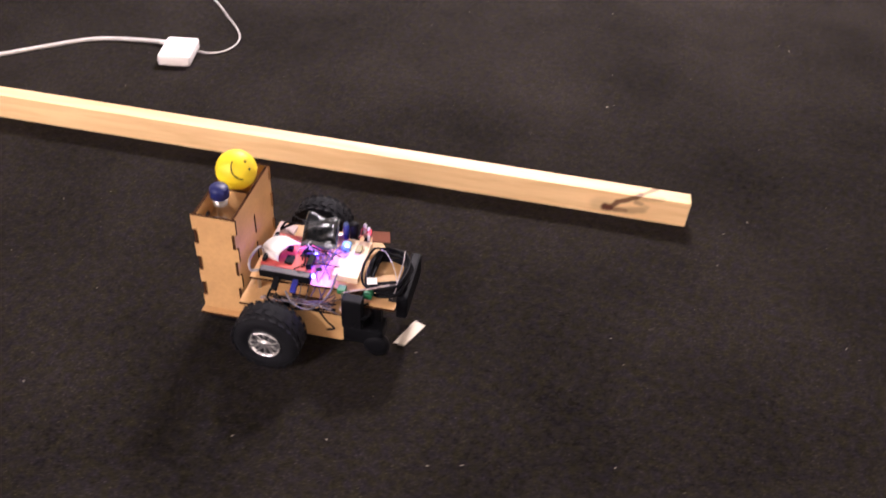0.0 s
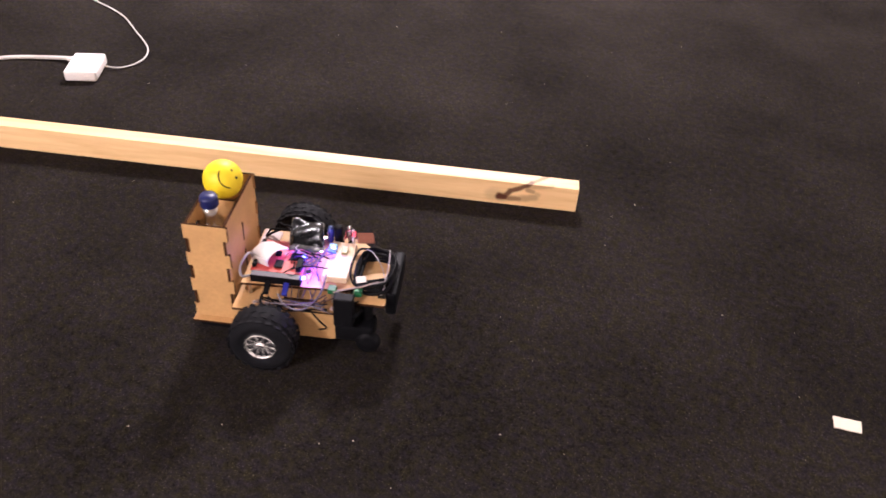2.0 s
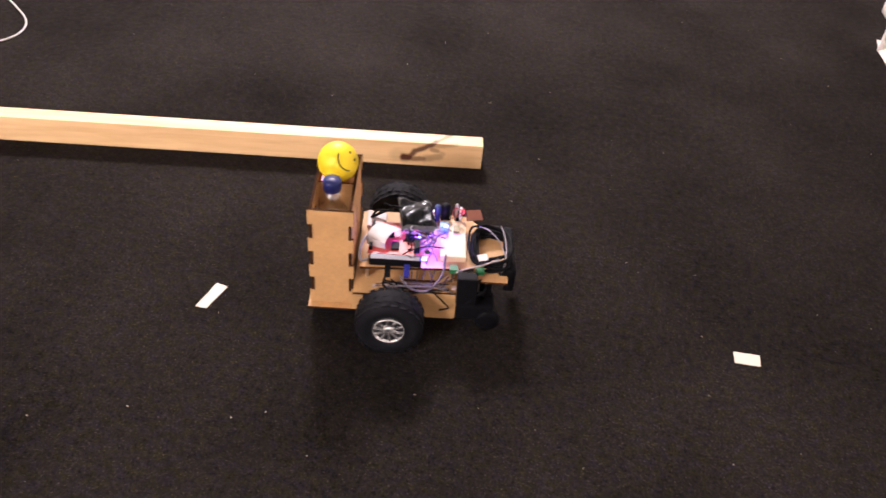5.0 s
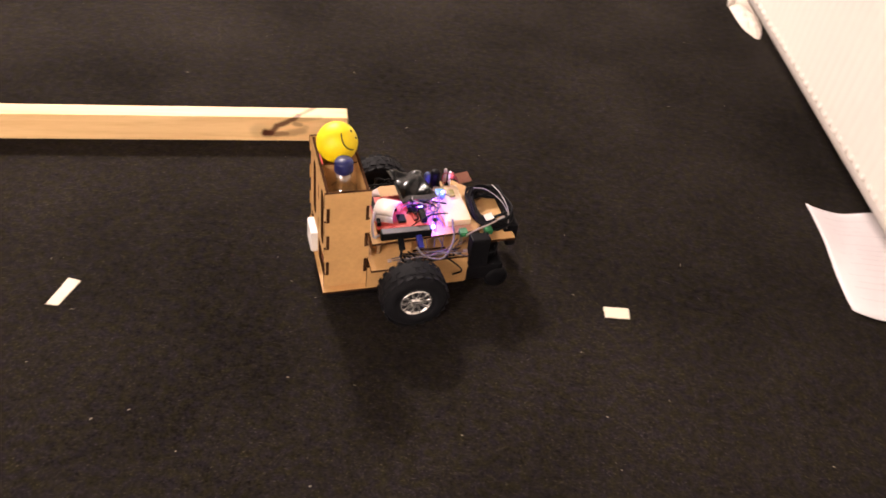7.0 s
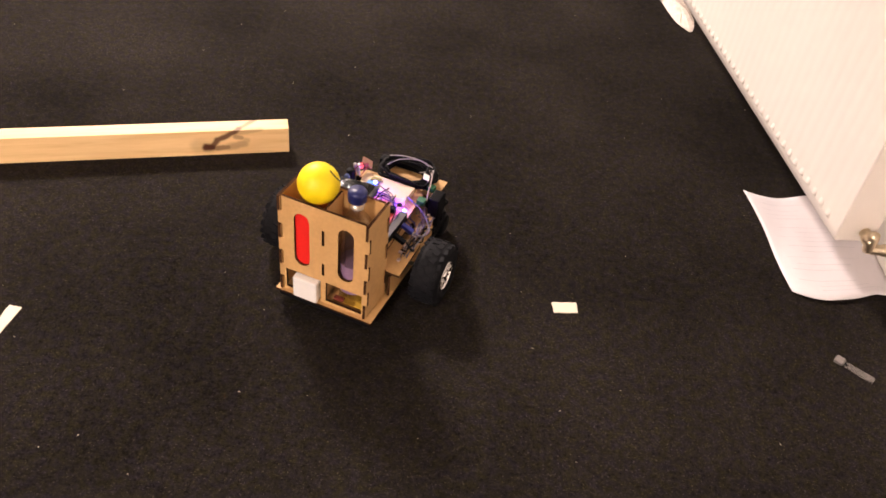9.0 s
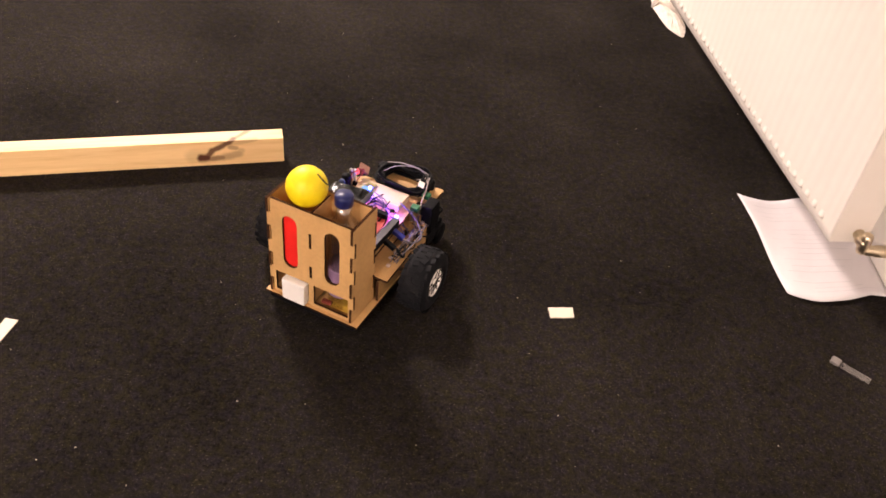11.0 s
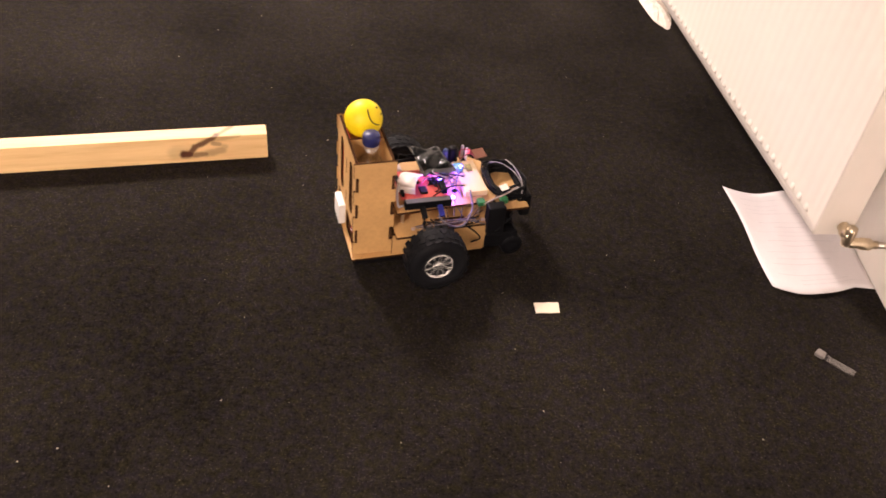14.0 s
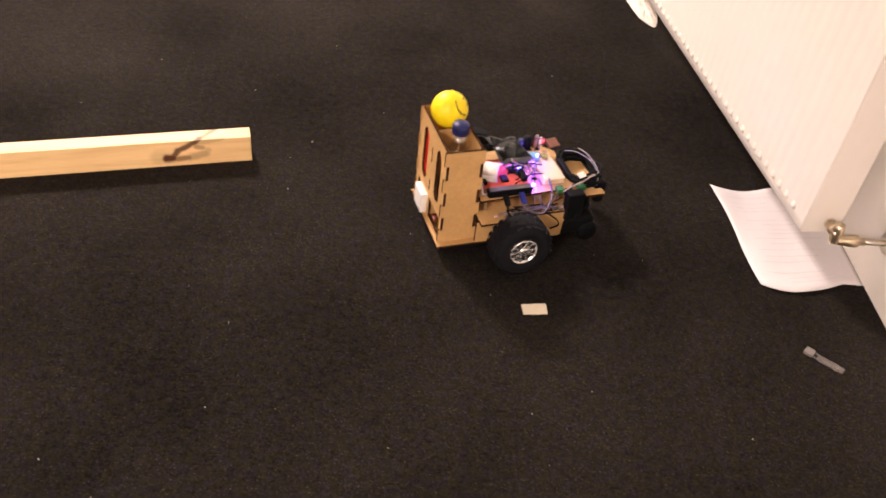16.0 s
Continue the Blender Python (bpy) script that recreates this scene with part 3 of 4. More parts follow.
    spots = [(-0.863, 0.790), (-0.213, 0.182), (-0.944, -0.442), (-0.734, -0.384), (0.0, -0.247), (-0.436, -0.460), (-0.781, -0.411), (-0.519, -0.274)]
    spots += [(rng.uniform(-2.3, 0.6), rng.uniform(-0.75, 1.6)) for _ in range(170)]
    for k, (x, y) in enumerate(spots):
        s = 0.0012 if k < 8 else rng.uniform(0.0003, 0.0009) * (1.4 if rng.random() < 0.2 else 1)
        m = pose(x, y, 0.001, 0, 0, rng.uniform(0, 180)) @ Matrix.Diagonal((s * rng.uniform(0.8, 1.9), s * rng.uniform(0.5, 0.9), s * 0.5, 1))
        bmesh.ops.create_icosphere(bm, subdivisions=1, radius=1.0, matrix=m)
    solid("lint_specks", bm, LINT, "scattered pale lint specks on the carpet", "lint", "stuff")


# ---- the robot; origin on the carpet below the axle, x forward, y to its left ----
T = 0.005  # board thickness
BX0, BX1, BY, BZ0, BZ1 = -0.140, -0.070, 0.0875, 0.034, 0.239


def wire(name, pts, r, material, parent, label=""):
    return part(name, tube(bmesh.new(), pts, r, 6, 5), material, parent, label, True)


def wheel(robot, side):
    w = tagged(new("wheel"))
    w.parent = robot
    w.rotation_mode = "QUATERNION"
    w.location = (0, side * 0.151, 0.06)
    bm = bmesh.new()
    s = side
    prof = [(0.029, 0.021), (0.033, 0.0255), (0.046, 0.0262), (0.0535, 0.023), (0.0575, 0.015), (0.0585, 0.0), (0.0575, -0.015), (0.0535, -0.023), (0.046, -0.0262), (0.033, -0.0255), (0.029, -0.021)]
    lathe(bm, [(r, s * h) for r, h in prof], axis="y", seg=40)
    part("tyre", bm, RUBBER, w, "chunky black rubber tyre", True)
    bm = bmesh.new()
    for k in range(22):
        a = 360 * k / 22
        for j, y in enumerate((-0.018, -0.006, 0.006, 0.018)):
            m = pose(0, 0, 0, 0, a + (j % 2) * 8.2, 0) @ pose(0, y, 0.0578 if abs(y) < 0.01 else 0.0555, 0 if abs(y) < 0.01 else math.copysign(-14, y), 0, 12 * (-1) ** j)
            block(bm, -0.0052, 0.0052, -0.0058, 0.0058, -0.001, 0.0010 + 0.0003 * ((k * 7 + j * 3) % 4), m=m)
    part("tread", bm, RUBBER, w, "rows of raised tread blocks")
    bm = bmesh.new()
    lathe(bm, [(0.010, s * -0.020), (0.0300, s * -0.020), (0.0285, s * 0.008), (0.0282, s * 0.0240), (0.0270, s * 0.0258), (0.0250, s * 0.0242), (0.0236, s * 0.0165), (0.0200, s * 0.0150), (0.0090, s * 0.0185), (0.0086, s * 0.0235), (0.0070, s * 0.0252), (0.003, s * 0.0254)], axis="y", seg=36)
    part("rim", bm, RIMMETAL, w, "chromed plastic rim", True)
    for k in range(10):
        bm = bmesh.new()
        m = pose(0, 0, 0, 0, 36 * k, 0) @ pose(0, s * 0.0200, 0.016, -s * 5, 0, 0)
        block(bm, -0.0029, 0.0029, -0.0036, 0.0036, -0.0092, 0.0092, 0.0016, m=m)
        part("spoke", bm, RIMMETAL, w)
    return w


def build_robot():
    robot = empty("robot", "two-wheeled hobby robot of laser-cut board with exposed electronics", "robot")
    burnt = [MDF, CHAR]
    # base and chassis
    part("base_plate", panel([(-0.146, -0.100), (0.036, -0.100), (0.036, -0.091), (0.098, -0.091), (0.098, 0.091), (-0.146, 0.087)], [], 0.004, pose(0, 0, 0.029)), burnt, robot)
    # added black block: stands in for the shade underneath and hides the tape
    bm = bmesh.new()
    block(bm, -0.138, 0.046, -0.090, 0.086, 0.009, 0.0288, 0.004)
    part("underside_filler", bm, BLACK, robot, "black block added below the base to keep the underside dark")
    for s in (-1, 1):
        outline = [(-0.070, 0.033), (0.040, 0.033), (0.048, 0.021), (0.110, 0.021), (0.140, 0.053), (0.140, 0.0795), (-0.070, 0.0795)]
        part("side_panel", panel(outline, [], T, pose(0, s * 0.0955 + T / 2, 0, 90, 0, 0)), burnt, robot)
    slots = [rect(cx + 0.0072 * k - 0.0022, cx + 0.0072 * k + 0.0022, sy * 0.091 - 0.006, sy * 0.091 + 0.006) for cx in (-0.002, 0.078) for k in (-1, 0, 1) for sy in (-1, 1)]
    slots += [rect(0.016, 0.076, -0.080, -0.070)]
    part("lower_deck", panel([(-0.066, -0.112), (0.028, -0.110), (0.030, -0.0985), (0.130, -0.0985), (0.130, 0.0985), (0.030, 0.0985), (0.028, 0.110), (-0.066, 0.112)], slots, 0.005, pose(0, 0, 0.080)), burnt, robot, "tan deck with small cable slots")
    part("upper_deck", panel([(-0.058, -0.076), (0.130, -0.066), (0.148, -0.050), (0.148, 0.060), (0.128, 0.080), (-0.058, 0.080)], [], 0.005, pose(0, 0, 0.108)), burnt, robot)
    for x in (-0.045, 0.105):
        for y in (-0.068, 0.068):
            bm = bmesh.new()
            lathe(bm, [(0.0035, 0.085), (0.0035, 0.108)], (x, y, 0), "z", 8)
            part("standoff", bm, SILVER, robot)
    tip = [(0.140, -0.088), (0.1985, -0.088), (0.200, -0.086), (0.200, -0.072), (0.1985, -0.070), (0.185, -0.070), (0.180, -0.045), (0.205, -0.030), (0.211, -0.005), (0.203, 0.022), (0.180, 0.034), (0.150, 0.036), (0.140, 0.030)]
    part("front_plate", panel(tip, [], 0.005, pose(0, 0, 0.101)), burnt, robot)
    # tower
    rear = toothed(-BY - 0.001, BY - 0.007, BZ0, BZ1, 7, 0.0078, False)
    openings = [slot(0.036, 0.159, 0.029, 0.112), slot(-0.046, 0.159, 0.029, 0.112), rect(-0.0065, -0.0015, 0.164, 0.196), rect(-0.0065, -0.0015, 0.098, 0.124),
                rect(0.001, 0.068, 0.040, 0.083), rect(-0.078, -0.009, 0.040, 0.083)]
    to_yz = Matrix(((0, 0, 1, 0), (1, 0, 0, 0), (0, 1, 0, 0), (0, 0, 0, 1)))
    part("rear_panel", panel(rear, openings, T, pose(BX0, 0, 0) @ to_yz), burnt, robot, "tan board with two upright slots")
    part("front_panel", panel(rear, [rect(-0.006, 0.000, 0.150, 0.190), rect(-0.006, 0.000, 0.09, 0.13)], T, pose(BX1 - T, 0, 0) @ to_yz), burnt, robot)
    for s in (-1, 1):
        side = toothed(BX0 - 0.003, BX1 + 0.003, BZ0, BZ1, 7, 0.0085, True)
        part("tower_side", panel(side, [], T, pose(0, s * (BY - T / 2 + 0.0005) + T / 2 - (0.0085 if s > 0 else -0.001), 0, 90, 0, 0)), burnt, robot)
    part("divider", panel(rect(BX0 + T + 0.0005, BX1 - T - 0.0005, BZ0 + 0.002, BZ1 - 0.004), [], 0.004, pose(0, -0.001, 0, 90, 0, 0)), burnt, robot)
    bm = bmesh.new()
    block(bm, -0.152, -0.112, 0.003, 0.049, 0.036, 0.081, 0.003)
    part("white_box", bm, WHITE, robot, "small white plastic box in the lower opening")
    bm = bmesh.new()
    block(bm, -0.128, -0.100, -0.078, -0.030, 0.036, 0.052, 0.002)
    part("servo", bm, mat("amber_plastic", (0.42, 0.25, 0.03), 0.35), robot)
    bm = bmesh.new()
    block(bm, -0.136, -0.128, -0.040, -0.022, 0.046, 0.052, 0.001)
    part("servo_horn", bm, mat("dark_red_plastic", (0.16, 0.03, 0.02), 0.4), robot)
    bm = bmesh.new()
    block(bm, -0.1345, -0.1285, 0.014, 0.058, 0.086, 0.222, 0.0015)
    part("red_sheet", bm, RED, robot, "bright red plastic sheet behind the slot")
    # drive
    for s in (-1, 1):
        bm = bmesh.new()
        lathe(bm, [(0.018, s * 0.05), (0.018, s * 0.0925)], (0, 0, 0.06), "y", 16)
        lathe(bm, [(0.004, s * 0.094), (0.004, s * 0.135)], (0, 0, 0.06), "y", 10)
        part("motor", bm, SILVER, robot, "", True)
    wheels = [wheel(robot, s) for s in (-1, 1)]
    # boards
    bm = bmesh.new()
    block(bm, -0.046, 0.046, -0.055, 0.032, 0.126, 0.1276)
    board = part("main_board", bm, REDPCB, robot, "red circuit board")
    for x0, x1, y0, y1, h, m in ((-0.035, -0.02, -0.03, -0.015, 0.006, BLACK), (-0.006, 0.008, -0.045, -0.025, 0.004, BLACK), (0.018, 0.034, -0.020, 0.0, 0.003, BLACK), (-0.044, -0.038, -0.048, 0.025, 0.008, BLACK), (0.01, 0.03, 0.014, 0.028, 0.009, SILVER), (-0.012, -0.002, -0.012, -0.002, 0.005, BLACK), (0.034, 0.044, -0.05, -0.02, 0.010, BLACK)):
        bm = bmesh.new()
        block(bm, x0, x1, y0, y1, 0.1277, 0.1277 + h, 0.0006)
        part("component", bm, m, board)
    bm = bmesh.new()
    block(bm, -0.042, 0.048, -0.072, -0.058, 0.114, 0.130, 0.002)
    hub = part("usb_hub", bm, BLACK, robot, "black hub with a metal edge")
    bm = bmesh.new()
    block(bm, -0.040, 0.046, -0.0725, -0.0600, 0.1300, 0.1312, 0.0003)
    part("metal_strip", bm, mat("dull_steel", (0.085, 0.08, 0.085), 0.5, 0.4), hub)
    for x, m, label in ((-0.009, BLACK, "black plug"), (0.024, BLUEPLUG, "blue plug")):
        bm = bmesh.new()
        block(bm, -0.005, 0.005, -0.012, 0.012, -0.004, 0.004, 0.0015, m=pose(x, -0.0835, 0.115, 24, 0, 0))
        part("usb_plug", bm, m, robot, label)
    bm = bmesh.new()
    prof = smooth_line([(-0.049, -0.033, 0.131), (-0.050, -0.030, 0.143), (-0.046, -0.021, 0.149), (-0.036, -0.004, 0.150), (-0.022, 0.012, 0.141)], 6)
    a = [bm.verts.new(p) for p in prof]
    b = [bm.verts.new(p + Vector((0.033, -0.010, -0.004))) for p in prof]
    for k in range(len(prof) - 1):
        bm.faces.new((a[k], b[k], b[k + 1], a[k + 1]))
    ret = bmesh.ops.extrude_face_region(bm, geom=bm.faces[:])
    for v in ret["geom"]:
        if isinstance(v, bmesh.types.BMVert):
            v.co += Vector((0.0004, -0.0008, -0.0010))
    part("ribbon_cable", bm, WHITE, robot, "wide white ribbon cable bent in an arch", True)
    # battery in a crumpled black bag, lying across the boards
    nx, ny = 26, 22
    g = random.Random(17)
    folds = [(g.uniform(-90, 90), g.uniform(-90, 90), g.uniform(0, 6.3)) for _ in range(7)]

    def bag_at(u, v, side):
        p = Vector((-0.002, 0.078, 0)).lerp(Vector((0.060, 0.070, 0)), u).lerp(Vector((0.010, -0.004, 0)).lerp(Vector((0.076, -0.002, 0)), u), v)
        swell = max(0.0, min(1, 7 * u) * min(1, 7 * (1 - u)) * min(1, 6 * v) * min(1, 6 * (1 - v)))
        crease = sum(abs(math.sin(a * p.x + b * p.y + c)) for a, b, c in folds) / len(folds) - 0.6
        edge = 0.004 * math.sin(9 * u + 5 * v) * (1 - swell)
        p.z = 0.140 + 0.008 * (1 - v) + edge + (0.008 * swell ** 0.6 + 0.017 * crease * (0.35 + 0.65 * swell) if side else -0.006 * swell)
        return p

    bm = bmesh.new()
    lay = [[[bm.verts.new(bag_at(i / nx, j / ny, sd) + Vector((0, 0, 0.0006 * sd))) for i in range(nx + 1)] for j in range(ny + 1)] for sd in (0, 1)]
    for sd in (0, 1):
        for j in range(ny):
            for i in range(nx):
                fc = bm.faces.new((lay[sd][j][i], lay[sd][j][i + 1], lay[sd][j + 1][i + 1], lay[sd][j + 1][i]))
                fc.material_index = 1 if i in (0, nx - 1) or j in (0, ny - 1, ny - 2) else 0
    for j in range(ny):
        for i in (0, nx):
            bm.faces.new((lay[0][j][i], lay[0][j + 1][i], lay[1][j + 1][i], lay[1][j][i]))
    for i in range(nx):
        for j in (0, ny):
            bm.faces.new((lay[0][j][i], lay[0][j][i + 1], lay[1][j][i + 1], lay[1][j][i]))
    part("battery_bag", bm, [FILM, FILMRIM], robot, "battery in a crumpled glossy black bag", True)
    bm = bmesh.new()
    block(bm, 0.081, 0.126, -0.050, 0.050, 0.1135, 0.126, 0.001)
    bread = part("breadboard", bm, CREAM, robot, "cream breadboard")
    bm = bmesh.new()
    block(bm, 0.103, 0.114, 0.014, 0.032, 0.1262, 0.131, 0.001)
    part("chip", bm, mat("olive_chip", (0.24, 0.20, 0.06), 0.4), bread)
    bm = bmesh.new()
    lathe(bm, [(0.007, 0.113), (0.0085, 0.115), (0.0085, 0.148), (0.007, 0.150)], (0.088, 0.066, 0), "z", 14)
    part("capacitor", bm, BLACK, robot, "", True)
    bm = bmesh.new()
    lathe(bm, [(0.005, 0.113), (0.006, 0.115), (0.006, 0.143), (0.004, 0.147)], (0.073, 0.066, 0), "z", 12)
    part("capacitor", bm, mat("blue_grey_sleeve", (0.05, 0.07, 0.16), 0.25), robot, "small blue-grey sleeve", True)
    for x, y, h, r, m in ((0.108, 0.068, 0.151, 0.0034, SILVER), (0.116, 0.064, 0.147, 0.0030, WHITE), (0.113, 0.072, 0.141, 0.0040, BLACK)):
        bm = bmesh.new()
        lathe(bm, [(r * 0.7, 0.113), (r, 0.115), (r, h - 0.003), (r * 0.6, h)], (x, y, 0), "z", 10)
        part("standing_component", bm, m, robot, "", True)
    bm = bmesh.new()
    block(bm, -0.016, 0.016, -0.010, 0.010, -0.002, 0.002, m=pose(0.140, 0.058, 0.135, 28, 12, 25))
    part("sensor_board", bm, COPPER, robot, "small brown circuit board")
    bm = bmesh.new()
    lathe(bm, [(0.003, 0.0), (0.0036, 0.004), (0.0024, 0.009)], (0.119, 0.060, 0.136), "z", 10)
    part("red_indicator", bm, LEDR, robot, "", True)
    PINKISH = mat("pale_pink_plastic", (0.52, 0.40, 0.37), 0.5)
    g = random.Random(31)
    for k in range(9):
        bm = bmesh.new()
        x, y = -0.03 + 0.017 * k + g.uniform(-0.004, 0.004), -0.094 + g.uniform(-0.004, 0.006)
        block(bm, x, x + g.uniform(0.005, 0.010), y, y + g.uniform(0.004, 0.007), 0.0852, 0.088 + g.uniform(0, 0.005), 0.0008)
        part("wire_clip", bm, g.choice((PINKISH, PINKISH, BLACK, CREAM)), robot)
    for k in range(7):
        bm = bmesh.new()
        x, y = 0.058 + g.uniform(0, 0.055), 0.056 + g.uniform(0, 0.022)
        block(bm, -0.005, 0.005, -0.003, 0.003, 0, g.uniform(0.006, 0.018), 0.0008, m=pose(x, y, 0.1132, 0, 0, g.uniform(0, 90)))
        part("pin_header", bm, g.choice((SILVER, BLACK, PINKISH, BLACK)), robot)
    for x0, x1, y0, y1 in ((-0.054, -0.047, 0.03, 0.075), (-0.045, -0.02, 0.045, 0.07)):
        bm = bmesh.new()
        block(bm, x0, x1, y0, y1, 0.1132, 0.119, 0.0008)
        part("terminal_strip", bm, PINKISH, robot, "pale pink terminal strip")
    # lights
    for (x, y, z), m in (((0.041, -0.010, 0.133), LED), ((0.052, -0.063, 0.128), LED), ((0.089, 0.015, 0.139), LED), ((0.026, -0.005, 0.141), LEDV), ((0.058, -0.050, 0.130), LEDV), ((0.068, 0.004, 0.138), LEDV)):
        bm = bmesh.new()
        bmesh.ops.create_uvsphere(bm, u_segments=10, v_segments=7, radius=0.0036 if m is LED else 0.0013, matrix=pose(x, y, z))
        part("indicator_light", bm, m, robot, "glowing blue indicator light", True)
        # added hood: hides the tiny violet emitter from above, its glow still spreads
        if m is LEDV:
            bm = bmesh.new()
            block(bm, -0.0048, 0.0048, -0.0042, 0.0042, 0.0018, 0.0034, 0.0006, m=pose(x, y, z, 0, 0, 25))
            block(bm, -0.0008, 0.0008, 0.0030, 0.0042, 0.1277 - z, 0.0018, m=pose(x, y, z, 0, 0, 25))
            part("led_hood", bm, BLACK, robot, "small black hood added to hide the light below it")
    bm = bmesh.new()
    block(bm, 0.078, 0.094, 0.012, 0.032, 0.1262, 0.136, 0.002)
    part("connector", bm, TEAL, robot, "pale blue connector")
    # front: black sensor box with green terminals, cable coil, caster
    bm = bmesh.new()
    block(bm, 0.112, 0.147, -0.106, -0.0840, 0.062, 0.124, 0.003)
    part("sensor_box", bm, BLACK, robot, "black plastic sensor box")
    for x in (0.104, 0.150):
        bm = bmesh.new()
        block(bm, x - 0.006, x + 0.008, -0.081, -0.066, 0.1135, 0.1225, 0.001)
        part("terminal_block", bm, GREEN, robot, "green screw terminal")
    rng = random.Random(21)
    for k in range(12):
        cx, cy, cz = 0.171 + rng.uniform(-0.004, 0.004), -0.014 + rng.uniform(-0.005, 0.005), 0.109 + 0.0017 * k
        rx, ry, ph = rng.uniform(0.025, 0.039), rng.uniform(0.037, 0.056), rng.uniform(0, 6)
        pts = []
        for a in range(17):
            t = ph + a * 2 * math.pi / 16
            c, d = math.cos(t), math.sin(t)
            pts.append((cx + rx * math.copysign(abs(c) ** 0.7, c), cy + ry * math.copysign(abs(d) ** 0.7, d), cz + 0.005 * math.sin(2 * t + ph) + rng.uniform(0, 0.006)))
        wire("coiled_cable", pts, rng.choice((0.0014, 0.0022, 0.0030)), W_BLACK, robot)
    wire("cable_strap", [(0.108, -0.083, 0.119), (0.130, -0.076, 0.124), (0.152, -0.071, 0.128), (0.172, -0.064, 0.132), (0.188, -0.050, 0.130)], 0.0016, mat("grey_pink_sleeve", (0.36, 0.28, 0.26), 0.4), robot, "grey-pink sleeved cable")
    wire("cable_strap", [(0.190, 0.034, 0.132), (0.194, 0.005, 0.138), (0.196, -0.030, 0.138), (0.195, -0.060, 0.130)], 0.0009, W_WHITE, robot)
    wire("coiled_cable", [(0.150, 0.020, 0.140), (0.165, 0.0, 0.150), (0.185, -0.030, 0.146), (0.195, -0.052, 0.128), (0.190, -0.066, 0.110)], 0.0008, W_WHITE, robot)
    bm = bmesh.new()
    block(bm, -0.0085, 0.0085, -0.006, 0.006, -0.0006, 0.0006, m=pose(0.154, -0.060, 0.137, 24, 0, 18))
    part("cable_tag", bm, WHITE, robot, "small white cable tag")
    bm = bmesh.new()
    lathe(bm, [(0.004, 0.098), (0.011, 0.096), (0.011, 0.060), (0.006, 0.056)], (0.165, -0.070, 0), "z", 12)
    block(bm, 0.112, 0.182, -0.100, -0.058, 0.022, 0.058, 0.006)
    part("caster_fork", bm, BLACK, robot, "black plastic caster fork")
    bm = bmesh.new()
    lathe(bm, [(0.010, -0.009), (0.020, -0.008), (0.0225, -0.004), (0.0225, 0.004), (0.020, 0.008), (0.010, 0.009)], (0.172, -0.095, 0.0235), "y", 20)
    part("caster_wheel", bm, BLACK, robot, "", True)
    bm = bmesh.new()
    block(bm, 0.196, 0.216, -0.062, 0.060, 0.062, 0.112, 0.005)
    part("front_bumper", bm, BLACK, robot, "black bumper sensor bar")
    # wiring
    def tangle(count, a, b, z, r, m, seed, label=""):
        g = random.Random(seed)
        for _ in range(count):
            p = Vector([u + g.uniform(-0.010, 0.010) for u in a])
            q = Vector([u + g.uniform(-0.010, 0.010) for u in b])
            m1, m2 = p.lerp(q, 0.33), p.lerp(q, 0.67)
            m1 += Vector((g.uniform(-0.014, 0.014), g.uniform(-0.014, 0.014), z * g.uniform(0.5, 1.2)))
            m2 += Vector((g.uniform(-0.014, 0.014), g.uniform(-0.014, 0.014), z * g.uniform(0.5, 1.2)))
            wire("wire", [p, m1, m2, q], r, m, robot, label)

    tangle(3, (0.03, -0.02, 0.132), (0.095, 0.01, 0.130), 0.010, 0.0011, W_GREY, 1)
    tangle(3, (0.065, 0.015, 0.134), (0.060, -0.088, 0.092), 0.020, 0.0012, W_PURPLE, 2)
    tangle(2, (0.07, -0.01, 0.134), (0.04, -0.092, 0.088), 0.016, 0.0011, W_GREY, 3)
    tangle(3, (-0.01, -0.095, 0.112), (0.09, -0.096, 0.090), -0.010, 0.0013, W_BLACK, 4)
    tangle(3, (-0.045, 0.055, 0.120), (0.005, 0.050, 0.140), 0.014, 0.0020, W_BLACK, 16)
    tangle(2, (0.05, -0.02, 0.132), (0.005, 0.00, 0.132), 0.008, 0.0010, W_WHITE, 5)
    tangle(2, (0.095, 0.055, 0.128), (0.120, 0.058, 0.136), 0.016, 0.0010, W_RED, 6)
    tangle(2, (0.02, -0.02, 0.132), (0.080, -0.005, 0.130), 0.010, 0.0013, W_BLACK, 12)
    tangle(1, (0.02, -0.06, 0.126), (0.09, -0.02, 0.128), 0.012, 0.0012, W_BLACK, 13)
    tangle(2, (0.055, -0.005, 0.128), (0.030, -0.040, 0.128), 0.010, 0.0014, W_BLACK, 7)
    tangle(4, (-0.02, -0.10, 0.090), (0.10, -0.098, 0.092), 0.012, 0.0011, W_GREY, 14)
    tangle(4, (0.02, -0.095, 0.10), (0.10, -0.085, 0.10), -0.006, 0.0012, mat('brown_wire', (0.07, 0.035, 0.025), 0.5), 15)
    tangle(1, (0.16, -0.06, 0.135), (0.185, -0.02, 0.112), 0.014, 0.0012, W_WHITE, 9)
    tangle(3, (0.12, -0.098, 0.06), (0.16, -0.09, 0.10), 0.01, 0.0020, W_BLACK, 10)
    wire("loop_cable", [(-0.045, -0.066, 0.122), (-0.056, -0.074, 0.128), (-0.058, -0.066, 0.146), (-0.050, -0.040, 0.152), (-0.046, -0.030, 0.134)], 0.0024, W_WHITE, robot)
    wire("loop_cable", [(-0.012, -0.098, 0.116), (-0.014, -0.110, 0.104), (0.0, -0.108, 0.092), (0.02, -0.100, 0.087)], 0.0020, W_BLACK, robot)
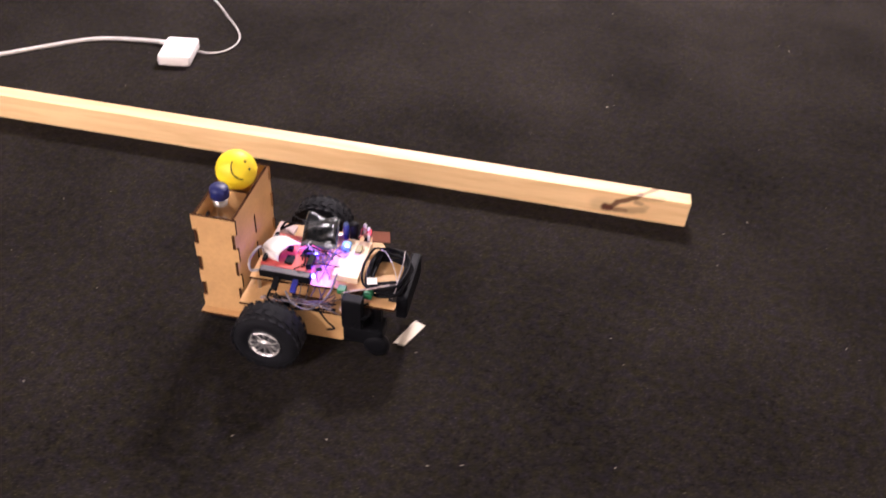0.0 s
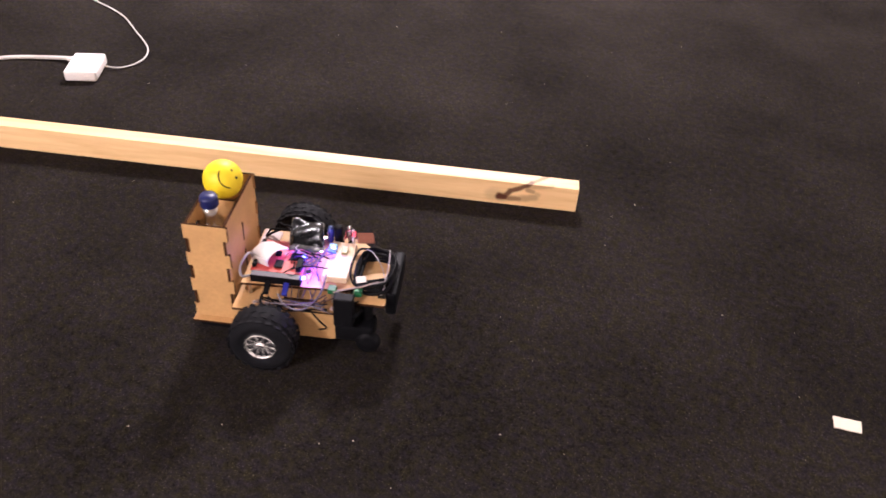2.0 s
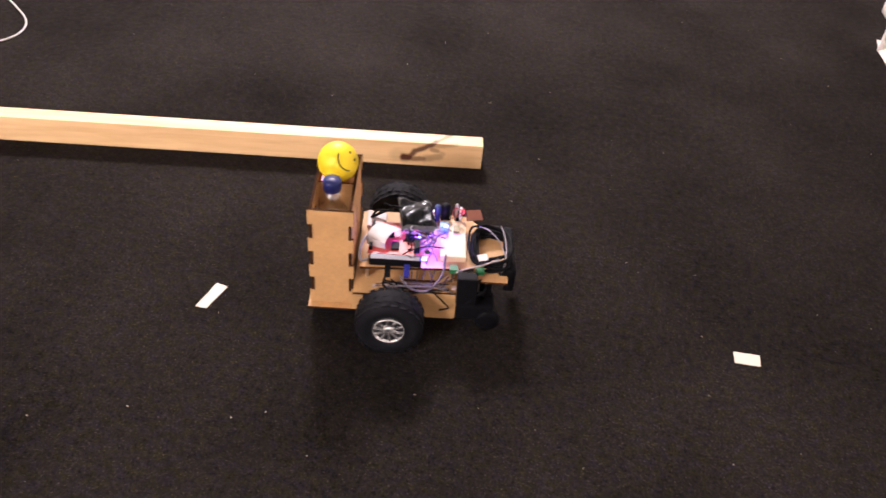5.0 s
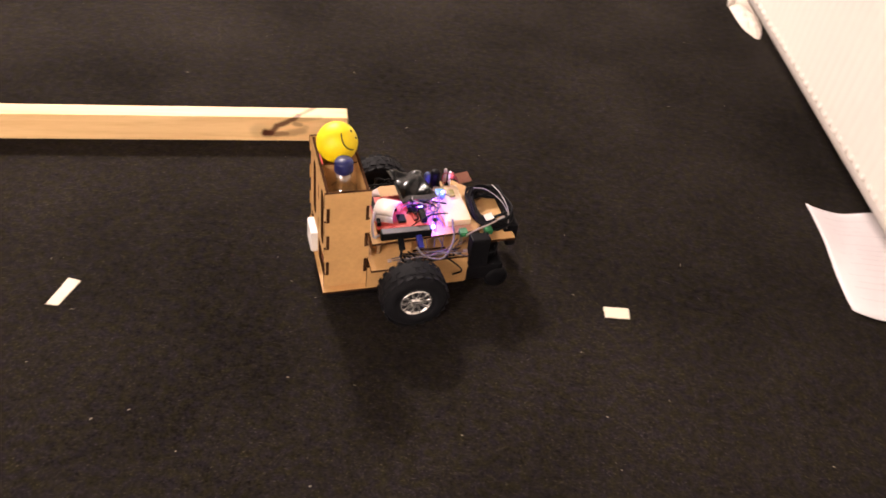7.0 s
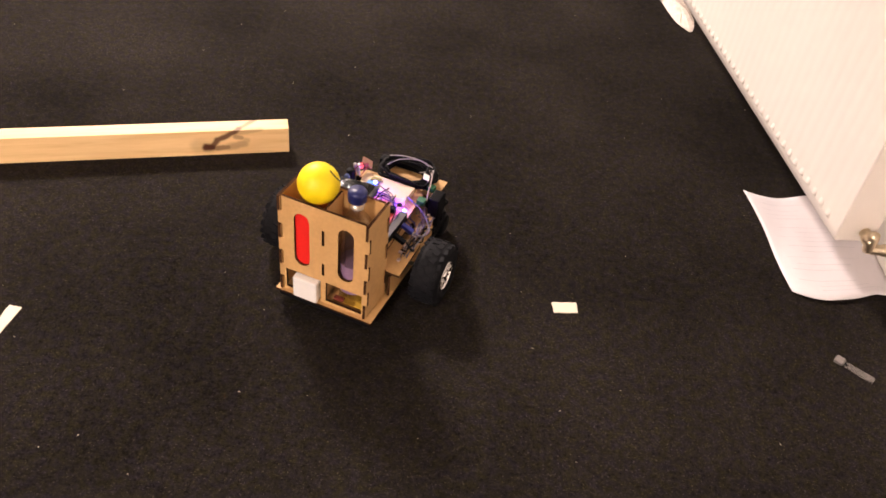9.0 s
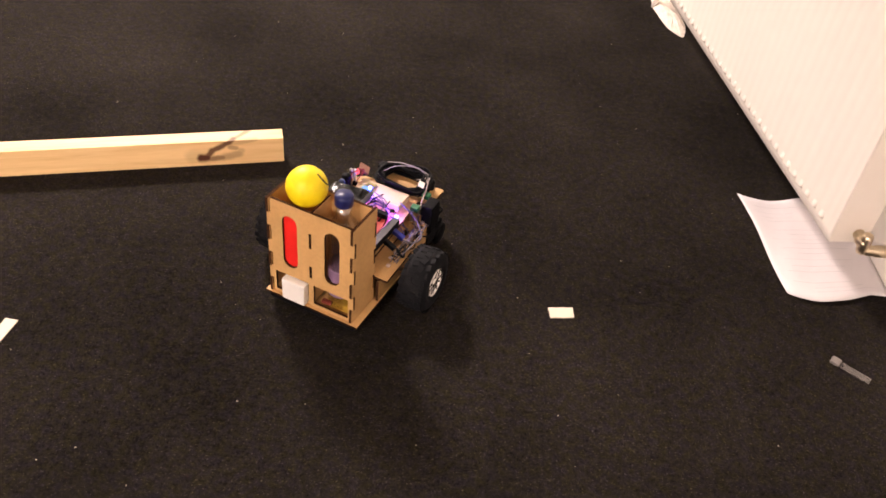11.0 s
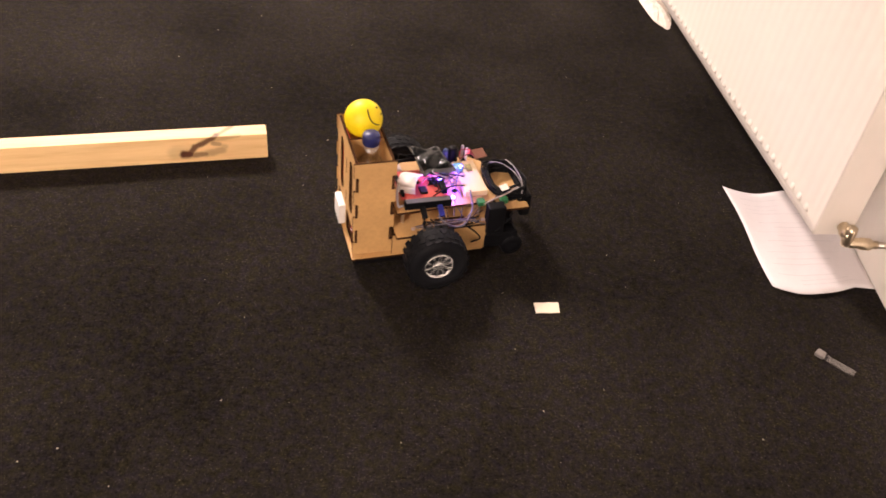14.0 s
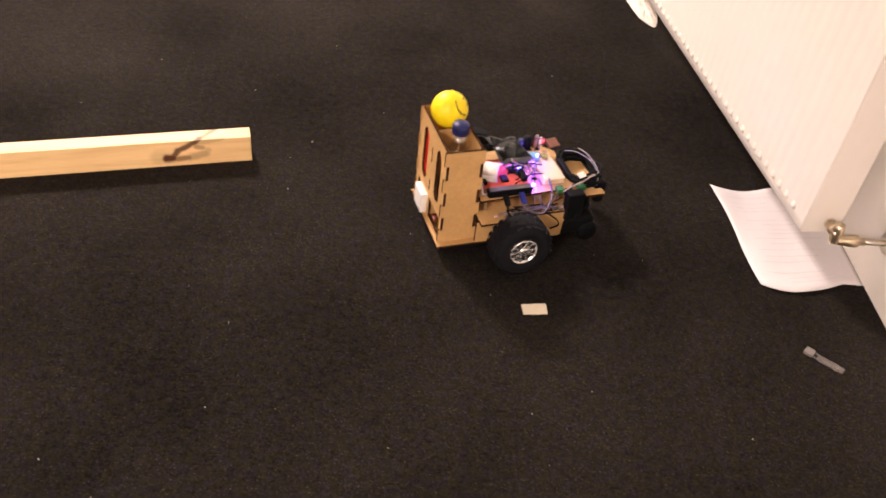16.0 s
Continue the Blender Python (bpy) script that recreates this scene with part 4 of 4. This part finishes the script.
    wire("loop_cable", [(0.014, -0.098, 0.116), (0.03, -0.112, 0.104), (0.06, -0.112, 0.098), (0.085, -0.085, 0.112), (0.09, -0.05, 0.130)], 0.0020, W_GREY, robot)
    wire("loop_cable", [(0.07, -0.100, 0.087), (0.09, -0.112, 0.075), (0.10, -0.106, 0.055), (0.085, -0.102, 0.045)], 0.0016, W_BLACK, robot)
    return robot, wheels


def build_ball():
    ball = empty("stress_ball", "yellow foam ball with a printed smile, resting on the tower", "ball")
    R = 0.0346
    bm = bmesh.new()
    bmesh.ops.create_uvsphere(bm, u_segments=40, v_segments=24, radius=R)
    part("ball", bm, YELLOW, ball, "", True)
    # printed arc and dots, on the side that faces forward; the print's own x is its front
    def on(a, b, r=R + 0.0003):
        return Vector((r * math.cos(b) * math.cos(a), r * math.cos(b) * math.sin(a), r * math.sin(b)))

    arc = [(0.62 * math.sin(t), -0.62 * math.cos(t)) for t in [(-62 + 124 * k / 14) * math.pi / 180 for k in range(15)]]
    bm = bmesh.new()
    tube(bm, [on(a, b) for a, b in arc], 0.0011, 6, 2)
    part("printed_arc", bm, INK, ball, "", True)
    for s in (-1, 1):
        bm = bmesh.new()
        bmesh.ops.create_uvsphere(bm, u_segments=10, v_segments=6, radius=0.0026, matrix=Matrix.Translation(on(s * 0.22, 0.22, R - 0.0012)))
        part("printed_dot", bm, INK, ball, "", True)
    return ball


def build_bottle():
    bottle = empty("bottle", "small clear plastic bottle with a blue screw cap", "bottle")
    bm = bmesh.new()
    lathe(bm, [(0.022, 0.0), (0.0262, 0.004), (0.0262, 0.162), (0.0257, 0.1685), (0.0242, 0.1745), (0.0215, 0.1792), (0.0180, 0.1826), (0.0150, 0.1856), (0.0131, 0.1895), (0.0125, 0.1955), (0.0125, 0.215)], axis="z", seg=28)
    part("bottle_body", bm, CLEAR, bottle, "clear plastic", True)
    bm = bmesh.new()
    lathe(bm, [(0.0266, 0.030), (0.0267, 0.031), (0.0267, 0.088), (0.0266, 0.089)], axis="z", seg=28)
    part("label_band", bm, PURPLE, bottle, "purple printed label band", True)
    bm = bmesh.new()
    lathe(bm, [(0.0140, 0.2155), (0.0155, 0.217), (0.0155, 0.233), (0.0135, 0.2365)], axis="z", seg=24)
    part("screw_cap", bm, BLUECAP, bottle, "blue screw cap", True)
    return bottle


room()
beam()
radiator()
floor_things()
robot, wheels = build_robot()
ball = build_ball()
bottle = build_bottle()
BALL_AT = pose(-0.105, 0.0235, 0.260, 0, 0, 0) @ pose(0, 0, 0, -82, -36, -38)
BOTTLE_AT = pose(-0.106, -0.047, 0.038)


def drive_at(t):
    ts = [r[0] for r in DRIVE]
    return [float(np.interp(t, ts, [r[k] for r in DRIVE])) for k in (1, 2, 3)]


def motions():
    rows = [(t, pose(x, y, 0, 0, 0, h)) for t, x, y, h in DRIVE]
    walk(robot, rows)
    walk(ball, [(t, m @ BALL_AT) for t, m in rows])
    walk(bottle, [(t, m @ BOTTLE_AT) for t, m in rows])
    # each wheel rolls by the way that its side of the robot goes
    for w, s in zip(wheels, (-1, 1)):
        turn, last, keys = 0.0, drive_at(0.0), []
        for k in range(161):
            x, y, h = drive_at(k * 0.1)
            a = radians(h)
            ahead = (x - last[0]) * math.cos(a) + (y - last[1]) * math.sin(a) - s * 0.151 * radians(h - last[2])
            turn += math.degrees(ahead / 0.06)
            last = [x, y, h]
            keys.append((k * 0.1, pose(0, s * 0.151, 0.06, 0, turn, 0)))
        walk(w, keys)


motions()
